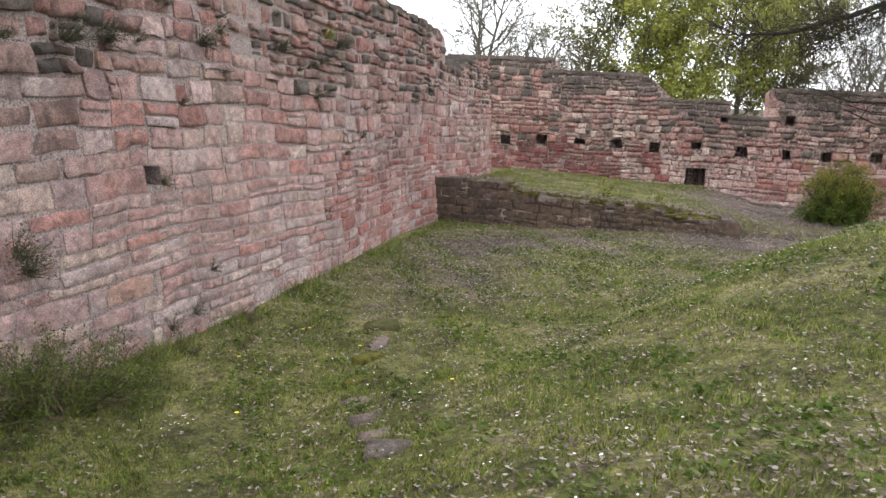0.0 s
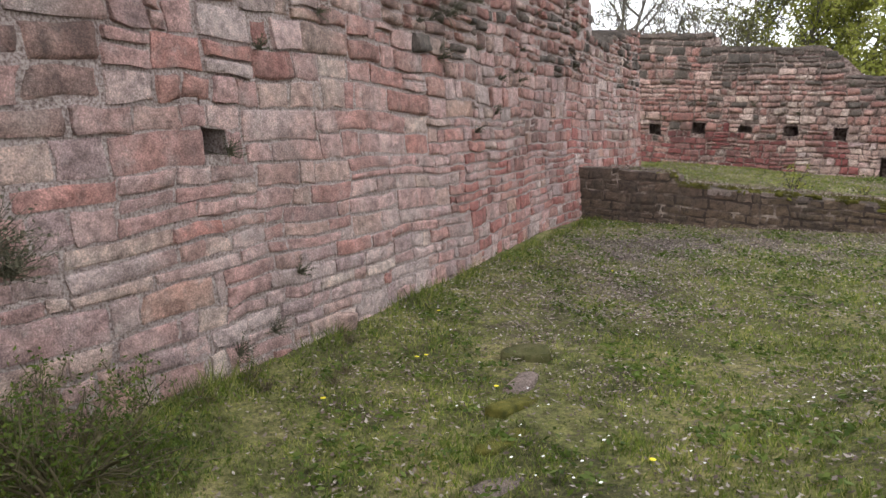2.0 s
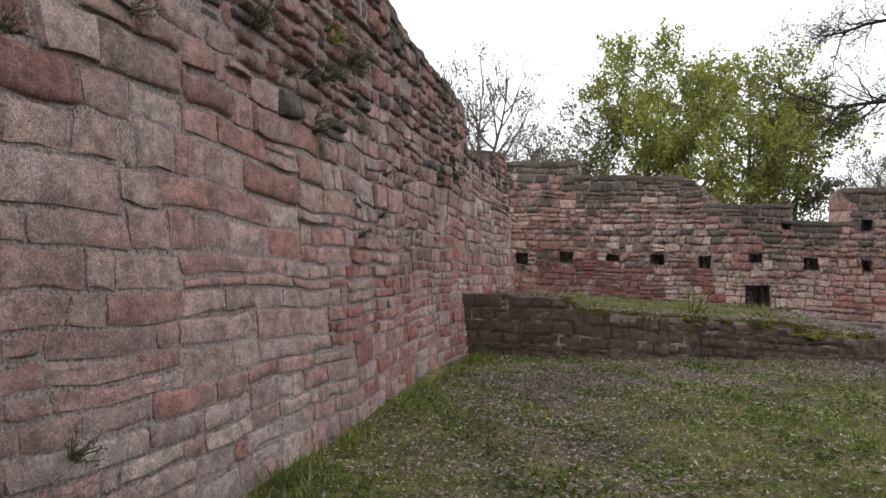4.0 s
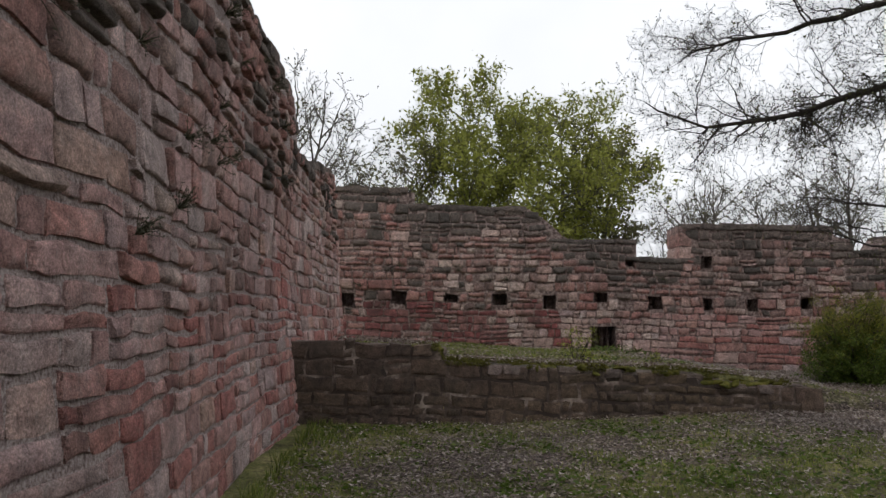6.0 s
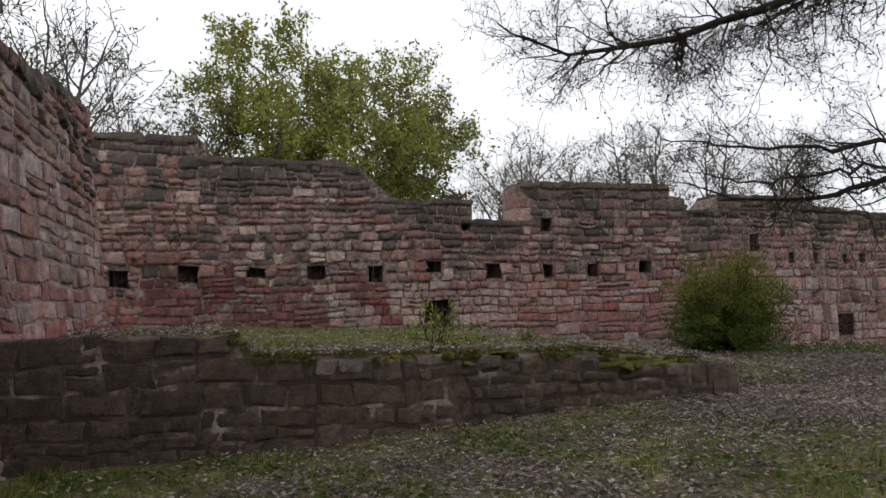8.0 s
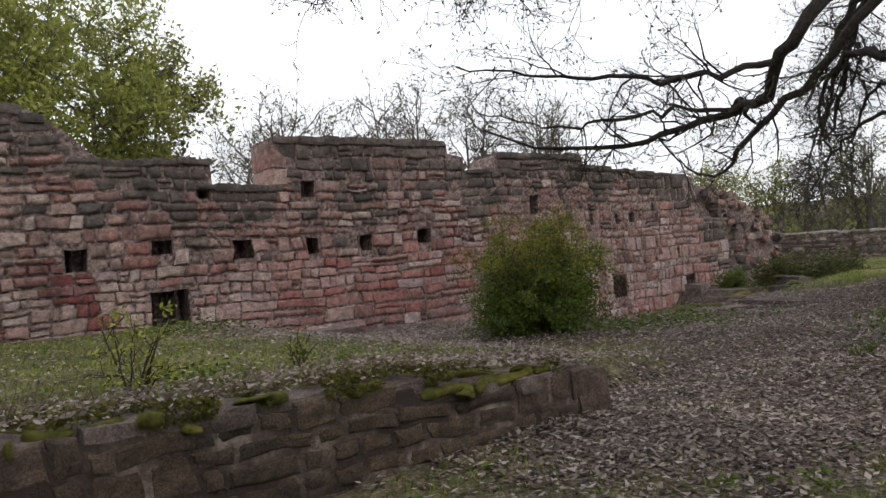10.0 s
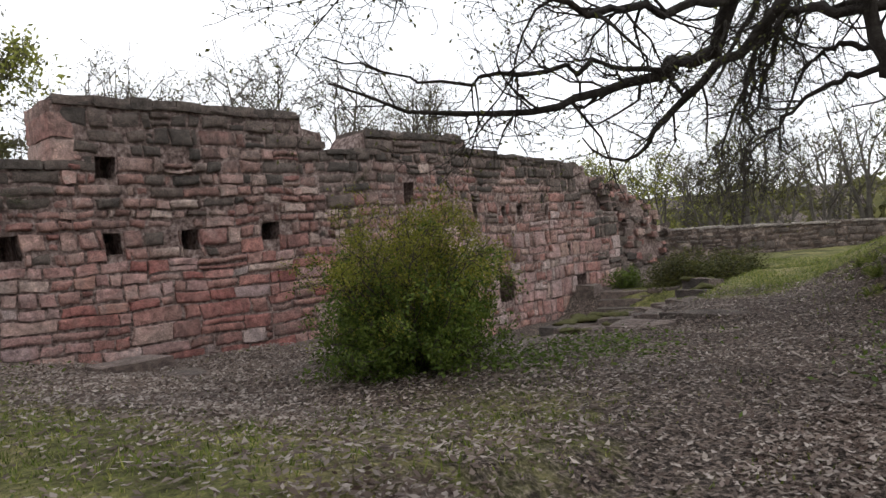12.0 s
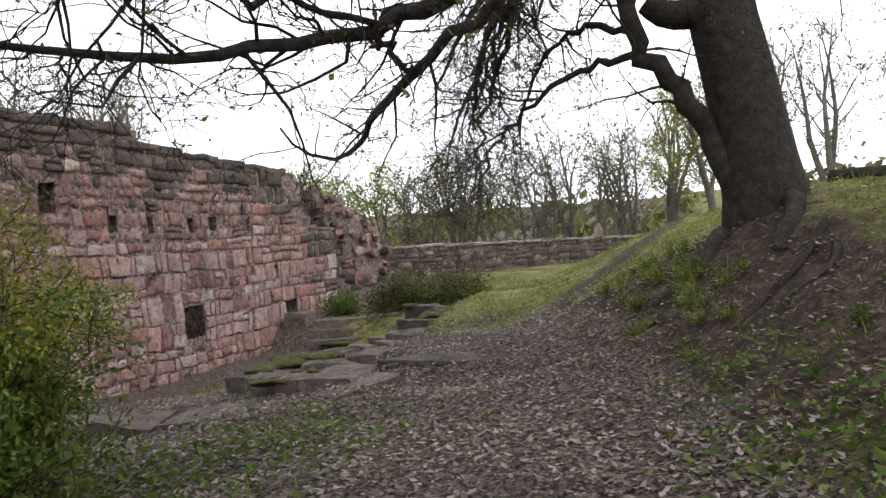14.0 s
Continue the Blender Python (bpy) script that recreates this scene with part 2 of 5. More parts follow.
def ground_material():
    m, nt, b = mat("grass_soil_and_litter")
    att = nt.nodes.new("ShaderNodeAttribute")
    att.attribute_name = "litter"
    f1 = noise_node(nt, 1.1, 6, 0.65)
    f2 = noise_node(nt, 28, 6, 0.75)
    grass = ramp(nt, f1, [(0.38, (0.08, 0.078, 0.036)), (0.5, (0.135, 0.138, 0.05)), (0.62, (0.21, 0.19, 0.088))])
    soil = ramp(nt, f2, [(0.38, (0.035, 0.027, 0.023)), (0.5, (0.09, 0.07, 0.061)), (0.62, (0.21, 0.175, 0.155))])
    edge = math_node(nt, "ADD", att.outputs["Fac"], math_node(nt, "MULTIPLY", math_node(nt, "SUBTRACT", noise_node(nt, 3.2, 6, 0.7), 0.5), 1.3))
    att2 = nt.nodes.new("ShaderNodeAttribute")
    att2.attribute_name = "earth"
    clay = ramp(nt, noise_node(nt, 9, 7, 0.75), [(0.3, (0.03, 0.021, 0.017)), (0.5, (0.062, 0.044, 0.036)), (0.7, (0.11, 0.082, 0.066))])
    soil = mix(nt, att2.outputs["Fac"], soil, clay)
    col = mix(nt, mapr(nt, edge, 0.35, 0.65), grass, soil)
    col = mix(nt, 0.9, col, ramp(nt, f2, [(0.36, (0.5, 0.5, 0.5)), (0.5, (1.0, 1.0, 1.0)), (0.64, (1.55, 1.52, 1.48))]), "MULTIPLY")
    col = mix(nt, 0.8, col, ramp(nt, noise_node(nt, 8, 5, 0.75), [(0.36, (0.5, 0.5, 0.5)), (0.5, (1.0, 1.0, 1.0)), (0.64, (1.5, 1.45, 1.35))]), "MULTIPLY")
    nt.links.new(col, b.inputs["Base Color"])
    b.inputs["Roughness"].default_value, b.inputs["Specular IOR Level"].default_value = 0.95, 0.15
    bump(nt, b, f2, 0.9, 0.05)
    return m


M_GROUND = ground_material()


# ---- helpers of this scene ----
def obj(name, verts, faces, material, parent=None, smooth=False, sharp=0):
    me = bpy.data.meshes.new(name)
    me.from_pydata([tuple(map(float, v)) for v in verts], [], [tuple(f) for f in faces])
    me.materials.append(material)
    if smooth:
        me.polygons.foreach_set("use_smooth", [True] * len(me.polygons))
        if sharp:
            me.set_sharp_from_angle(angle=radians(sharp))
    o = new(name, me)
    o.parent = parent
    return o


def tri_cloud(name, P, material, parent=None, quad=False):
    """P: array n x 3 x 3 (or n x 4 x 3): separate little faces in one mesh."""
    n, k = P.shape[0], P.shape[1]
    me = bpy.data.meshes.new(name)
    me.vertices.add(n * k)
    me.vertices.foreach_set("co", P.astype(np.float32).ravel())
    me.loops.add(n * k)
    me.loops.foreach_set("vertex_index", np.arange(n * k, dtype=np.int32))
    me.polygons.add(n)
    me.polygons.foreach_set("loop_start", np.arange(0, n * k, k, dtype=np.int32))
    me.polygons.foreach_set("loop_total", np.full(n, k, dtype=np.int32))
    me.materials.append(material)
    me.update(calc_edges=True)
    me.validate()
    o = new(name, me)
    o.parent = parent
    return o


def sstep(a, b, x):
    t = np.clip((np.asarray(x, float) - a) / (b - a), 0, 1)
    return t * t * (3 - 2 * t)


def wobble(x, y, s=1.0, seed=0.0):
    x, y = np.asarray(x, float) * s, np.asarray(y, float) * s
    return (np.sin(1.7 * x + 0.9 * y + seed) + np.sin(-1.1 * x + 2.3 * y + 1.3 + 2 * seed) + np.sin(2.9 * x + 1.9 * y + 4.1 - seed)
            + 0.5 * np.sin(5.3 * x - 4.1 * y + 0.7 + seed) + 0.5 * np.sin(-4.7 * x - 6.1 * y + 2.2)) / 4.0


# ---- terrain: a court at the foot of the walls, a terrace behind the low wall, a mound along the other side ----
FOOT = [(-5.2, -3.5), (-2.7, 3.2), (-1.2, 6.3), (0.4, 10.0), (2.4, 14.0), (5.4, 16.35), (8.4, 17.6), (12.0, 19.3), (20.0, 21.0), (40.0, 22.0)]


def mound_distance(x, y):
    best = np.full(np.shape(x), 1e9)
    sign = np.ones(np.shape(x))
    for (ax, ay), (bx, by) in zip(FOOT[:-1], FOOT[1:]):
        dx, dy = bx - ax, by - ay
        L2 = dx * dx + dy * dy
        t = np.clip(((x - ax) * dx + (y - ay) * dy) / L2, 0, 1)
        d = np.hypot(x - ax - t * dx, y - ay - t * dy)
        s = np.where((x - ax) * dy - (y - ay) * dx > 0, 1.0, -1.0)
        sign = np.where(d < best, s, sign)
        best = np.minimum(best, d)
    return best * sign


def ground_z(x, y, rough=True):
    x, y = np.asarray(x, float), np.asarray(y, float)
    court = -0.86 + 0.20 * sstep(-3.6, 1.5, x) + 0.06 * sstep(2, 6, x)
    terrace = -0.03 - 0.13 * sstep(-4, 1, x) - 0.38 * sstep(1.2, 4.0, x) - 0.03 * sstep(18, 26, y)
    z = court + (terrace - court) * sstep(17.35, 17.75, y)
    ditch = 0.75 * sstep(3.0, 8.0, x) + 0.22 * sstep(9, 12.5, x) - 0.60 * sstep(15.6, 16.6, x)
    start = 24.2 - 3.0 * sstep(5.6, 6.6, x) - 1.15 * sstep(6.4, 8.0, x) + 0.55 * sstep(8.8, 10.5, x) + 1.2 * sstep(10.5, 16.5, x)
    pit = sstep(6.0, 7.0, x)
    slow = sstep(0, 1, (y - start) / np.maximum(25.9 - start, 0.5))
    fall = 0.62 * sstep(0, 0.35, y - start) * pit + (1 - 0.62 * pit) * slow
    z = z - ditch * fall * (1 - sstep(18.0, 20.5, x))
    z = z - 0.22 * sstep(8.1, 8.5, x) * (1 - sstep(9.6, 10.0, x)) * sstep(20.0, 20.35, y) * (1 - sstep(21.0, 22.2, y))
    z = z - 0.12 * np.exp(-((x - 6.85) / 0.5) ** 2 - ((y - 21.1) / 0.9) ** 2) - 0.13 * np.exp(-((x - 8.65) / 0.45) ** 2 - ((y - 19.2) / 0.7) ** 2)
    z = z - 0.16 * np.exp(-((y - 25.05) / 0.32) ** 2) * sstep(4.2, 4.8, x) * (1 - sstep(7.0, 8.0, x))
    d = mound_distance(x, y)
    slope = 0.30 + 0.38 * sstep(3.5, 8, y) - 0.23 * sstep(11, 14.5, y)
    up = np.log1p(np.exp(np.clip(d * 4, -30, 30))) / 4 * slope
    z = z + 2.1 * np.tanh(up / 2.1)
    z = z + 0.55 * np.exp(-((x - 10.3) ** 2 + (y - 16.2) ** 2) / 3.0)
    far = np.maximum(np.hypot(x - 6, y - 12) - 34, 0)
    z = z - 9 * (1 - np.exp(-far / 30)) + 27 * sstep(150, 460, far)
    if rough:
        z = z + 0.035 * wobble(x, y, 0.8) + 0.016 * wobble(x, y, 3.1, 2.0) + 0.05 * wobble(x, y, 4.2, 1.0) * sstep(0.1, 0.6, d) * sstep(4, 6, x)
    return z


def path_band(x, y):
    """The trodden strip that climbs past the tree."""
    return np.exp(-((y - (19.4 - 0.13 * (x - 9.5))) / 0.55) ** 2) * sstep(8.5, 10.5, x)


def litter_share(x, y):
    """How much of the ground is bare soil with dead leaves instead of grass."""
    a = sstep(-1.0, 2.5, x) * sstep(14.0, 15.5, y) * 0.9
    a = np.maximum(a, 0.48 * sstep(11.5, 14.5, y) * sstep(-6, -1, x))
    a = np.where(y > 17.4, a * sstep(0.0, 3.0, x), a)
    a = a - 0.62 * np.exp(-((x - 3.6) / 1.6) ** 2 - ((y - 18.6) / 1.25) ** 2)
    a = a + 0.40 * np.exp(-((x + 3.2) / 1.4) ** 2) * sstep(5, 8, y) * (1 - sstep(15, 17, y))
    d = mound_distance(x, y)
    a = np.where((d > 0.2) & (x < 4.5), a * 0.2 + 0.05 + 0.25 * sstep(1.0, 3.0, d) * (1 - sstep(6, 9, y)), a)
    a = np.where((x > 11.5) & (d < 1.5) & (y < 25), a * 0.25, a)
    bank = (d > 0.15) & (x >= 4.5)
    a = np.where(bank, 0.78 - 0.6 * sstep(1.5, 2.6, d) - 0.5 * sstep(10.5, 12.5, x) - 0.35 * sstep(7.2, 5.2, x), a)
    a = np.maximum(a, 0.85 * path_band(x, y))
    return np.clip(a + 0.16 * wobble(x, y, 0.6, 5) + 0.1 * wobble(x, y, 2.1, 3), 0, 1)


def earth_share(x, y):
    """Bare dark earth of the bank."""
    d = mound_distance(x, y)
    return np.clip(sstep(0.1, 0.5, d) * sstep(4.0, 6.0, x), 0, 1)


def leaf_share(x, y):
    """How thickly dead leaves lie."""
    d = mound_distance(x, y)
    return litter_share(x, y) * (1 - 0.8 * sstep(0.1, 0.6, d) * sstep(4, 6, x)) * (1 - 0.7 * path_band(x, y) * sstep(10, 12, x))


def axis(lo, hi, step, reach):
    mid = list(np.arange(lo, hi + 1e-6, step))
    out, s = [], step
    e = 0
    while e < reach:
        s *= 1.35
        e += s
        out.append(e)
    return np.array([lo - v for v in reversed(out)] + mid + [hi + v for v in out])


def build_ground():
    xs, ys = axis(-7, 20, 0.14, 900), axis(-4, 27.5, 0.14, 900)
    X, Y = np.meshgrid(xs, ys)
    Z = ground_z(X, Y)
    nx, ny = len(xs), len(ys)
    me = bpy.data.meshes.new("ground")
    co = np.stack([X, Y, Z], -1).reshape(-1, 3)
    i = np.arange(nx * ny).reshape(ny, nx)
    q = np.stack([i[:-1, :-1], i[:-1, 1:], i[1:, 1:], i[1:, :-1]], -1).reshape(-1, 4)
    me.vertices.add(len(co))
    me.vertices.foreach_set("co", co.astype(np.float32).ravel())
    me.loops.add(q.size)
    me.loops.foreach_set("vertex_index", q.astype(np.int32).ravel())
    me.polygons.add(len(q))
    me.polygons.foreach_set("loop_start", np.arange(0, q.size, 4, dtype=np.int32))
    me.polygons.foreach_set("loop_total", np.full(len(q), 4, dtype=np.int32))
    me.polygons.foreach_set("use_smooth", np.ones(len(q), dtype=bool))
    me.materials.append(M_GROUND)
    me.update(calc_edges=True)
    at = me.attributes.new("litter", "FLOAT", "POINT")
    at.data.foreach_set("value", litter_share(X, Y).astype(np.float32).ravel())
    ea = me.attributes.new("earth", "FLOAT", "POINT")
    ea.data.foreach_set("value", earth_share(X, Y).astype(np.float32).ravel())
    return tagged(new("ground", me), "uneven grassy castle court with dead leaves and bare soil", "ground", kind="structure")


build_ground()


# ---- masonry ----
class Wall:
    """A ruined wall: u runs along it, v is the height, its face looks along n. top: its broken outline; holes: (u, v, width, height)."""

    def __init__(self, name, origin, along, n, top, base, holes, batter, thick, seed, zone, mortar, label, recess=0.0, gone=0.0, band=(0.4, 0.6), rows=(2, 2, 3), bow=None):
        self.o, self.a, self.n = Vector(origin), Vector(along), Vector(n)
        self.top, self.base, self.holes, self.batter, self.thick = top, base, holes, batter, thick
        self.rng = random.Random(seed)
        self.seed, self.zone, self.mortar = seed, zone, mortar
        self.recess, self.gone, self.band, self.rows, self.bow = recess, gone, band, rows, bow
        self.root = self.core(name)
        tagged(self.root, label, "wall", kind="structure")

    def height(self, u):
        t = self.top
        if u <= t[0][0]:
            return t[0][1]
        for (a, za), (b, zb) in zip(t[:-1], t[1:]):
            if u <= b:
                return za + (zb - za) * (u - a) / max(b - a, 1e-6)
        return t[-1][1]

    def at(self, u, v, d):
        s = self.seed
        w = 0.034 * math.sin(0.7 * u + s) + 0.014 * math.sin(2.3 * u + 1.7 * v + 2 * s) + 0.008 * math.sin(5.1 * u - 2.1 * v) + 0.010 * math.sin(12.7 * u + 7 * v + s)
        q = 0.020 * math.sin(3.1 * v + 1.3 * u + s) + 0.014 * math.sin(7.3 * v + 0.4 * u) + 0.012 * math.sin(11.3 * v + 5.1 * u)
        bulge = 0.022 * math.sin(0.7 * u + 0.9 * v + s) + 0.010 * math.sin(1.9 * u - 1.4 * v + 2 * s)
        p = self.o + self.a * (u + q) + self.n * (d - self.batter * v + bulge - (self.bow(u) * (1 - float(sstep(0.8, 3.2, v))) if self.bow else 0.0))
        return (p.x, p.y, v + w)

    def core(self, name):
        us = set()
        u0, u1 = self.top[0][0], self.top[-1][0]
        k = u0
        while k < u1:
            us.add(round(k, 3))
            k += 0.3
        us.update(round(u, 3) for u, _ in self.top)
        for (u, v, w, h) in self.holes:
            us.update((round(u - w / 2, 3), round(u + w / 2, 3)))
        us = sorted(x for x in us if u0 <= x <= u1)
        V, F = [], []

        def quad(*pts):
            i = len(V)
            V.extend(pts)
            F.append(tuple(range(i, i + len(pts))))

        dep = 0.5

        def face(a, b, a0, a1, b0, b1):
            n = max(1, int((max(a1, b1) - min(a0, b0)) / 0.4))
            for i in range(n):
                s, t = i / n, (i + 1) / n
                quad(self.at(a, a0 + (a1 - a0) * s, -self.recess), self.at(b, b0 + (b1 - b0) * s, -self.recess), self.at(b, b0 + (b1 - b0) * t, -self.recess), self.at(a, a0 + (a1 - a0) * t, -self.recess))

        for a, b in zip(us[:-1], us[1:]):
            mid = (a + b) / 2
            ta, tb = self.height(a + 1e-4), self.height(b - 1e-4)
            hs = sorted((v - h / 2, v + h / 2) for (u, v, w, h) in self.holes if abs(u - mid) < w / 2)
            v = self.base
            for lo, hi in hs:
                if hi > min(ta, tb):
                    continue
                face(a, b, v, lo, v, lo)
                quad(self.at(a, lo, -self.recess), self.at(b, lo, -self.recess), self.at(b, lo, -dep), self.at(a, lo, -dep))
                quad(self.at(a, hi, -dep), self.at(b, hi, -dep), self.at(b, hi, -self.recess), self.at(a, hi, -self.recess))
                quad(self.at(a, lo, -dep), self.at(b, lo, -dep), self.at(b, hi, -dep), self.at(a, hi, -dep))
                quad(self.at(a, lo, -self.recess), self.at(a, lo, -dep), self.at(a, hi, -dep), self.at(a, hi, -self.recess))
                quad(self.at(b, lo, -dep), self.at(b, lo, -self.recess), self.at(b, hi, -self.recess), self.at(b, hi, -dep))
                v = hi
            face(a, b, v, ta, v, tb)
            quad(self.at(a, ta, -self.recess), self.at(b, tb, -self.recess), self.at(b, tb, -self.thick), self.at(a, ta, -self.thick))
            quad(self.at(b, self.base, -self.thick), self.at(a, self.base, -self.thick), self.at(a, ta, -self.thick), self.at(b, tb, -self.thick))
        for s in (u0, u1):
            h = self.height(s)
            quad(self.at(s, self.base, 0), self.at(s, h, 0), self.at(s, h, -self.thick), self.at(s, self.base, -self.thick))
        return obj(name, V, F, self.mortar)

    def stone(self, u0, u1, v0, v1, proud, fine, worn=False):
        r = self.rng
        w, h = u1 - u0, v1 - v0
        a, b = min(0.010, w * 0.1, h * 0.1), min(0.036, w * 0.24, h * 0.24)
        drop = 0.02 if worn else 0.006
        if worn:
            a, b = min(0.018, w * 0.14, h * 0.14), min(0.05, w * 0.3, h * 0.3)
        if fine:
            su, sv = [0, a, b, w * 0.5, w - b, w - a, w], [0, a, b, h * 0.5, h - b, h - a, h]
        else:
            a = min(0.014, w * 0.2, h * 0.2)
            su, sv = [0, a, w - a, w], [0, a, h - a, h]
        n = len(su)
        k = 1.0 if worn else 0.6
        c = [(k * r.uniform(-1, 1) * min(0.030, w * 0.09), k * r.uniform(-1, 1) * min(0.020, h * 0.10)) for _ in range(4)]
        tilt_u, tilt_v = r.uniform(-0.3, 0.3) * proud, r.uniform(-0.3, 0.3) * proud
        V = []
        for j, y in enumerate(sv):
            for i, x in enumerate(su):
                edge = min(i, j, n - 1 - i, n - 1 - j)
                d = (-0.05 - self.recess, proud - drop, proud)[min(edge, 2)] if fine else (-0.05 - self.recess, proud)[min(edge, 1)]
                if edge:
                    d += r.uniform(-0.006, 0.006) + r.uniform(-0.15, 0.15) * proud + tilt_u * (x / w - 0.5) * 2 + tilt_v * (y / h - 0.5) * 2
                s, t = x / w, y / h
                ju = (c[0][0] * (1 - s) * (1 - t) + c[1][0] * s * (1 - t) + c[2][0] * s * t + c[3][0] * (1 - s) * t)
                jv = (c[0][1] * (1 - s) * (1 - t) + c[1][1] * s * (1 - t) + c[2][1] * s * t + c[3][1] * (1 - s) * t)
                if edge:
                    ju += r.uniform(-0.011, 0.011)
                    jv += r.uniform(-0.010, 0.010)
                V.append(self.at(u0 + x + ju, v0 + y + jv, d))
        F = [(j * n + i, j * n + i + 1, (j + 1) * n + i + 1, (j + 1) * n + i) for j in range(n - 1) for i in range(n - 1)]
        return V, F

    def run(self, a, b, lo, hi, out):
        """One stretch of a band: one to four rows of uneven height, each cut into stones of its own lengths."""
        r = self.rng
        n = r.choice(self.rows(a) if callable(self.rows) else self.rows)
        cuts = sorted(lo + (hi - lo) * ((k + r.uniform(-0.24, 0.24)) / n) for k in range(1, n))
        edges = [lo] + cuts + [hi]
        for x, y in zip(edges[:-1], edges[1:]):
            short, long_ = self.zone((a + b) / 2, (x + y) / 2)[1]
            u = a
            while u < b - 1e-6:
                L = r.uniform(short, long_) * (0.5 if r.random() < 0.18 else 1.0) * (1.15 if y - x > 0.24 else 1.0)
                e = u + L
                if b - e < 0.12:
                    e = b
                out.append((u, e, x, y))
                u = e

    def lay(self, near, near_label_group=""):
        """zone(u, v) gives material, stone length range, joint, proud range, share of split stones. near(u, v): stones that are parts."""
        r = self.rng
        rest = {}
        count = 0
        v = self.base + 0.02
        vmax = max(z for _, z in self.top)
        u0, u1 = self.top[0][0], self.top[-1][0]
        while v < vmax:
            ch = r.uniform(*self.band)
            u = u0 - r.uniform(0.0, 0.4)
            blocks = []
            while u < u1:
                L = r.uniform(0.9, 3.2)
                self.run(u, u + L, v, v + ch, blocks)
                u += L
            for (a, b, lo, hi) in blocks:
                material, _, joint, proud, split = self.zone((a + b) / 2, (lo + hi) / 2)
                a, b = max(a, u0), min(b, u1)
                if b - a < 0.05:
                    continue
                spans = [(a, b)]
                for (hu, hv, hw, hh) in self.holes:
                    if hv - hh / 2 < hi - 0.04 and hv + hh / 2 > lo + 0.04:
                        cut = []
                        for (p, q) in spans:
                            if q <= hu - hw / 2 or p >= hu + hw / 2:
                                cut.append((p, q))
                            else:
                                cut += [(p, hu - hw / 2), (hu + hw / 2, q)]
                        spans = cut
                for (p, q) in spans:
                    if q - p < 0.05:
                        continue
                    top = min(self.height(p + 0.02), self.height(q - 0.02), self.height((p + q) / 2))
                    if lo + 0.03 > top:
                        continue
                    hi2 = min(hi, top + 0.05)
                    if r.random() < self.gone and material in (M_MIX, M_GREY):
                        continue
                    rows = [(lo, hi2)]
                    if hi2 - lo > 0.2 and r.random() < split:
                        m = lo + (hi2 - lo) * r.uniform(0.4, 0.6)
                        rows = [(lo, m), (m, hi2)]
                    for (x, y) in rows:
                        if y - x < 0.035:
                            continue
                        pr = r.uniform(*proud)
                        jj = joint * r.uniform(0.5, 1.5) / 2
                        nearby = near((p + q) / 2, (x + y) / 2)
                        V, F = self.stone(p + jj, q - jj, x + jj, y - jj, pr, True, material in (M_MIX, M_GREY))
                        if nearby and count < 300:
                            obj("stone", V, F, material, self.root, True, 62)
                            count += 1
                        else:
                            B = rest.setdefault(material.name, ([], [], material))
                            k = len(B[0])
                            B[0].extend(V)
                            B[1].extend(tuple(i + k for i in f) for f in F)
            v += ch
        for V, F, material in rest.values():
            o = obj("masonry", V, F, material, self.root, True, 62)
            tagged(o, kind="stuff")
        return self.root


def west_zone(u, v):
    pick = (u * 7.3 + v * 11.1) % 1
    if v > 2.35 + 0.45 * math.sin(u * 1.1):
        return (M_MIX if pick > 0.35 else M_GREY), (0.16, 0.5), 0.026, (0.0, 0.085), 0.3
    if v > 1.45 + 0.35 * math.sin(u * 0.8 + 1) - (0.5 if u > 9 else 0):
        return (M_PINK if pick > 0.35 else M_MIX), (0.2, 0.62), 0.020, (0.004, 0.045), 0.2
    if u > 10:
        return (M_PINK if pick > 0.55 else M_MIXRED), (0.22, 0.6), 0.016, (0.003, 0.024), 0.1
    if v < -0.35 + 0.2 * math.sin(u * 1.3):
        return (M_PINK if pick > 0.25 else M_PALE), (0.16, 0.6), 0.016, (-0.004, 0.024), 0.2
    return (M_PINK if pick > 0.2 else M_PALE), (0.28, 0.95), 0.012, (0.0, 0.016), 0.04


wall_west = Wall("wall_west", (-5.0, 0, 0), (0, 1, 0), (1, 0, 0),
                 [(-6.0, 4.6), (3.0, 4.5), (8.0, 4.3), (12.0, 4.05), (14.3, 3.85), (16.0, 3.85), (17.4, 3.75), (17.95, 3.7), (18.0, 3.0), (18.7, 2.95), (19.3, 3.1), (20.2, 3.3), (23.1, 3.7), (23.2, 3.65)],
                 -1.3, [(5.85, 0.92, 0.26, 0.2)], 0.105, 1.1, 3, west_zone, M_MORTAR, "tall ruined wall of pink and grey sandstone blocks", 0.006, 0.012, (0.38, 0.56), (2, 2, 2, 2, 3, 3),
                 lambda u: 0.17 * float(sstep(10.5, 14.0, u)) * (1 - float(sstep(18.0, 20.0, u))))
wall_west.lay(lambda u, v: 3.2 < u < 11.5 and v < 2.3)


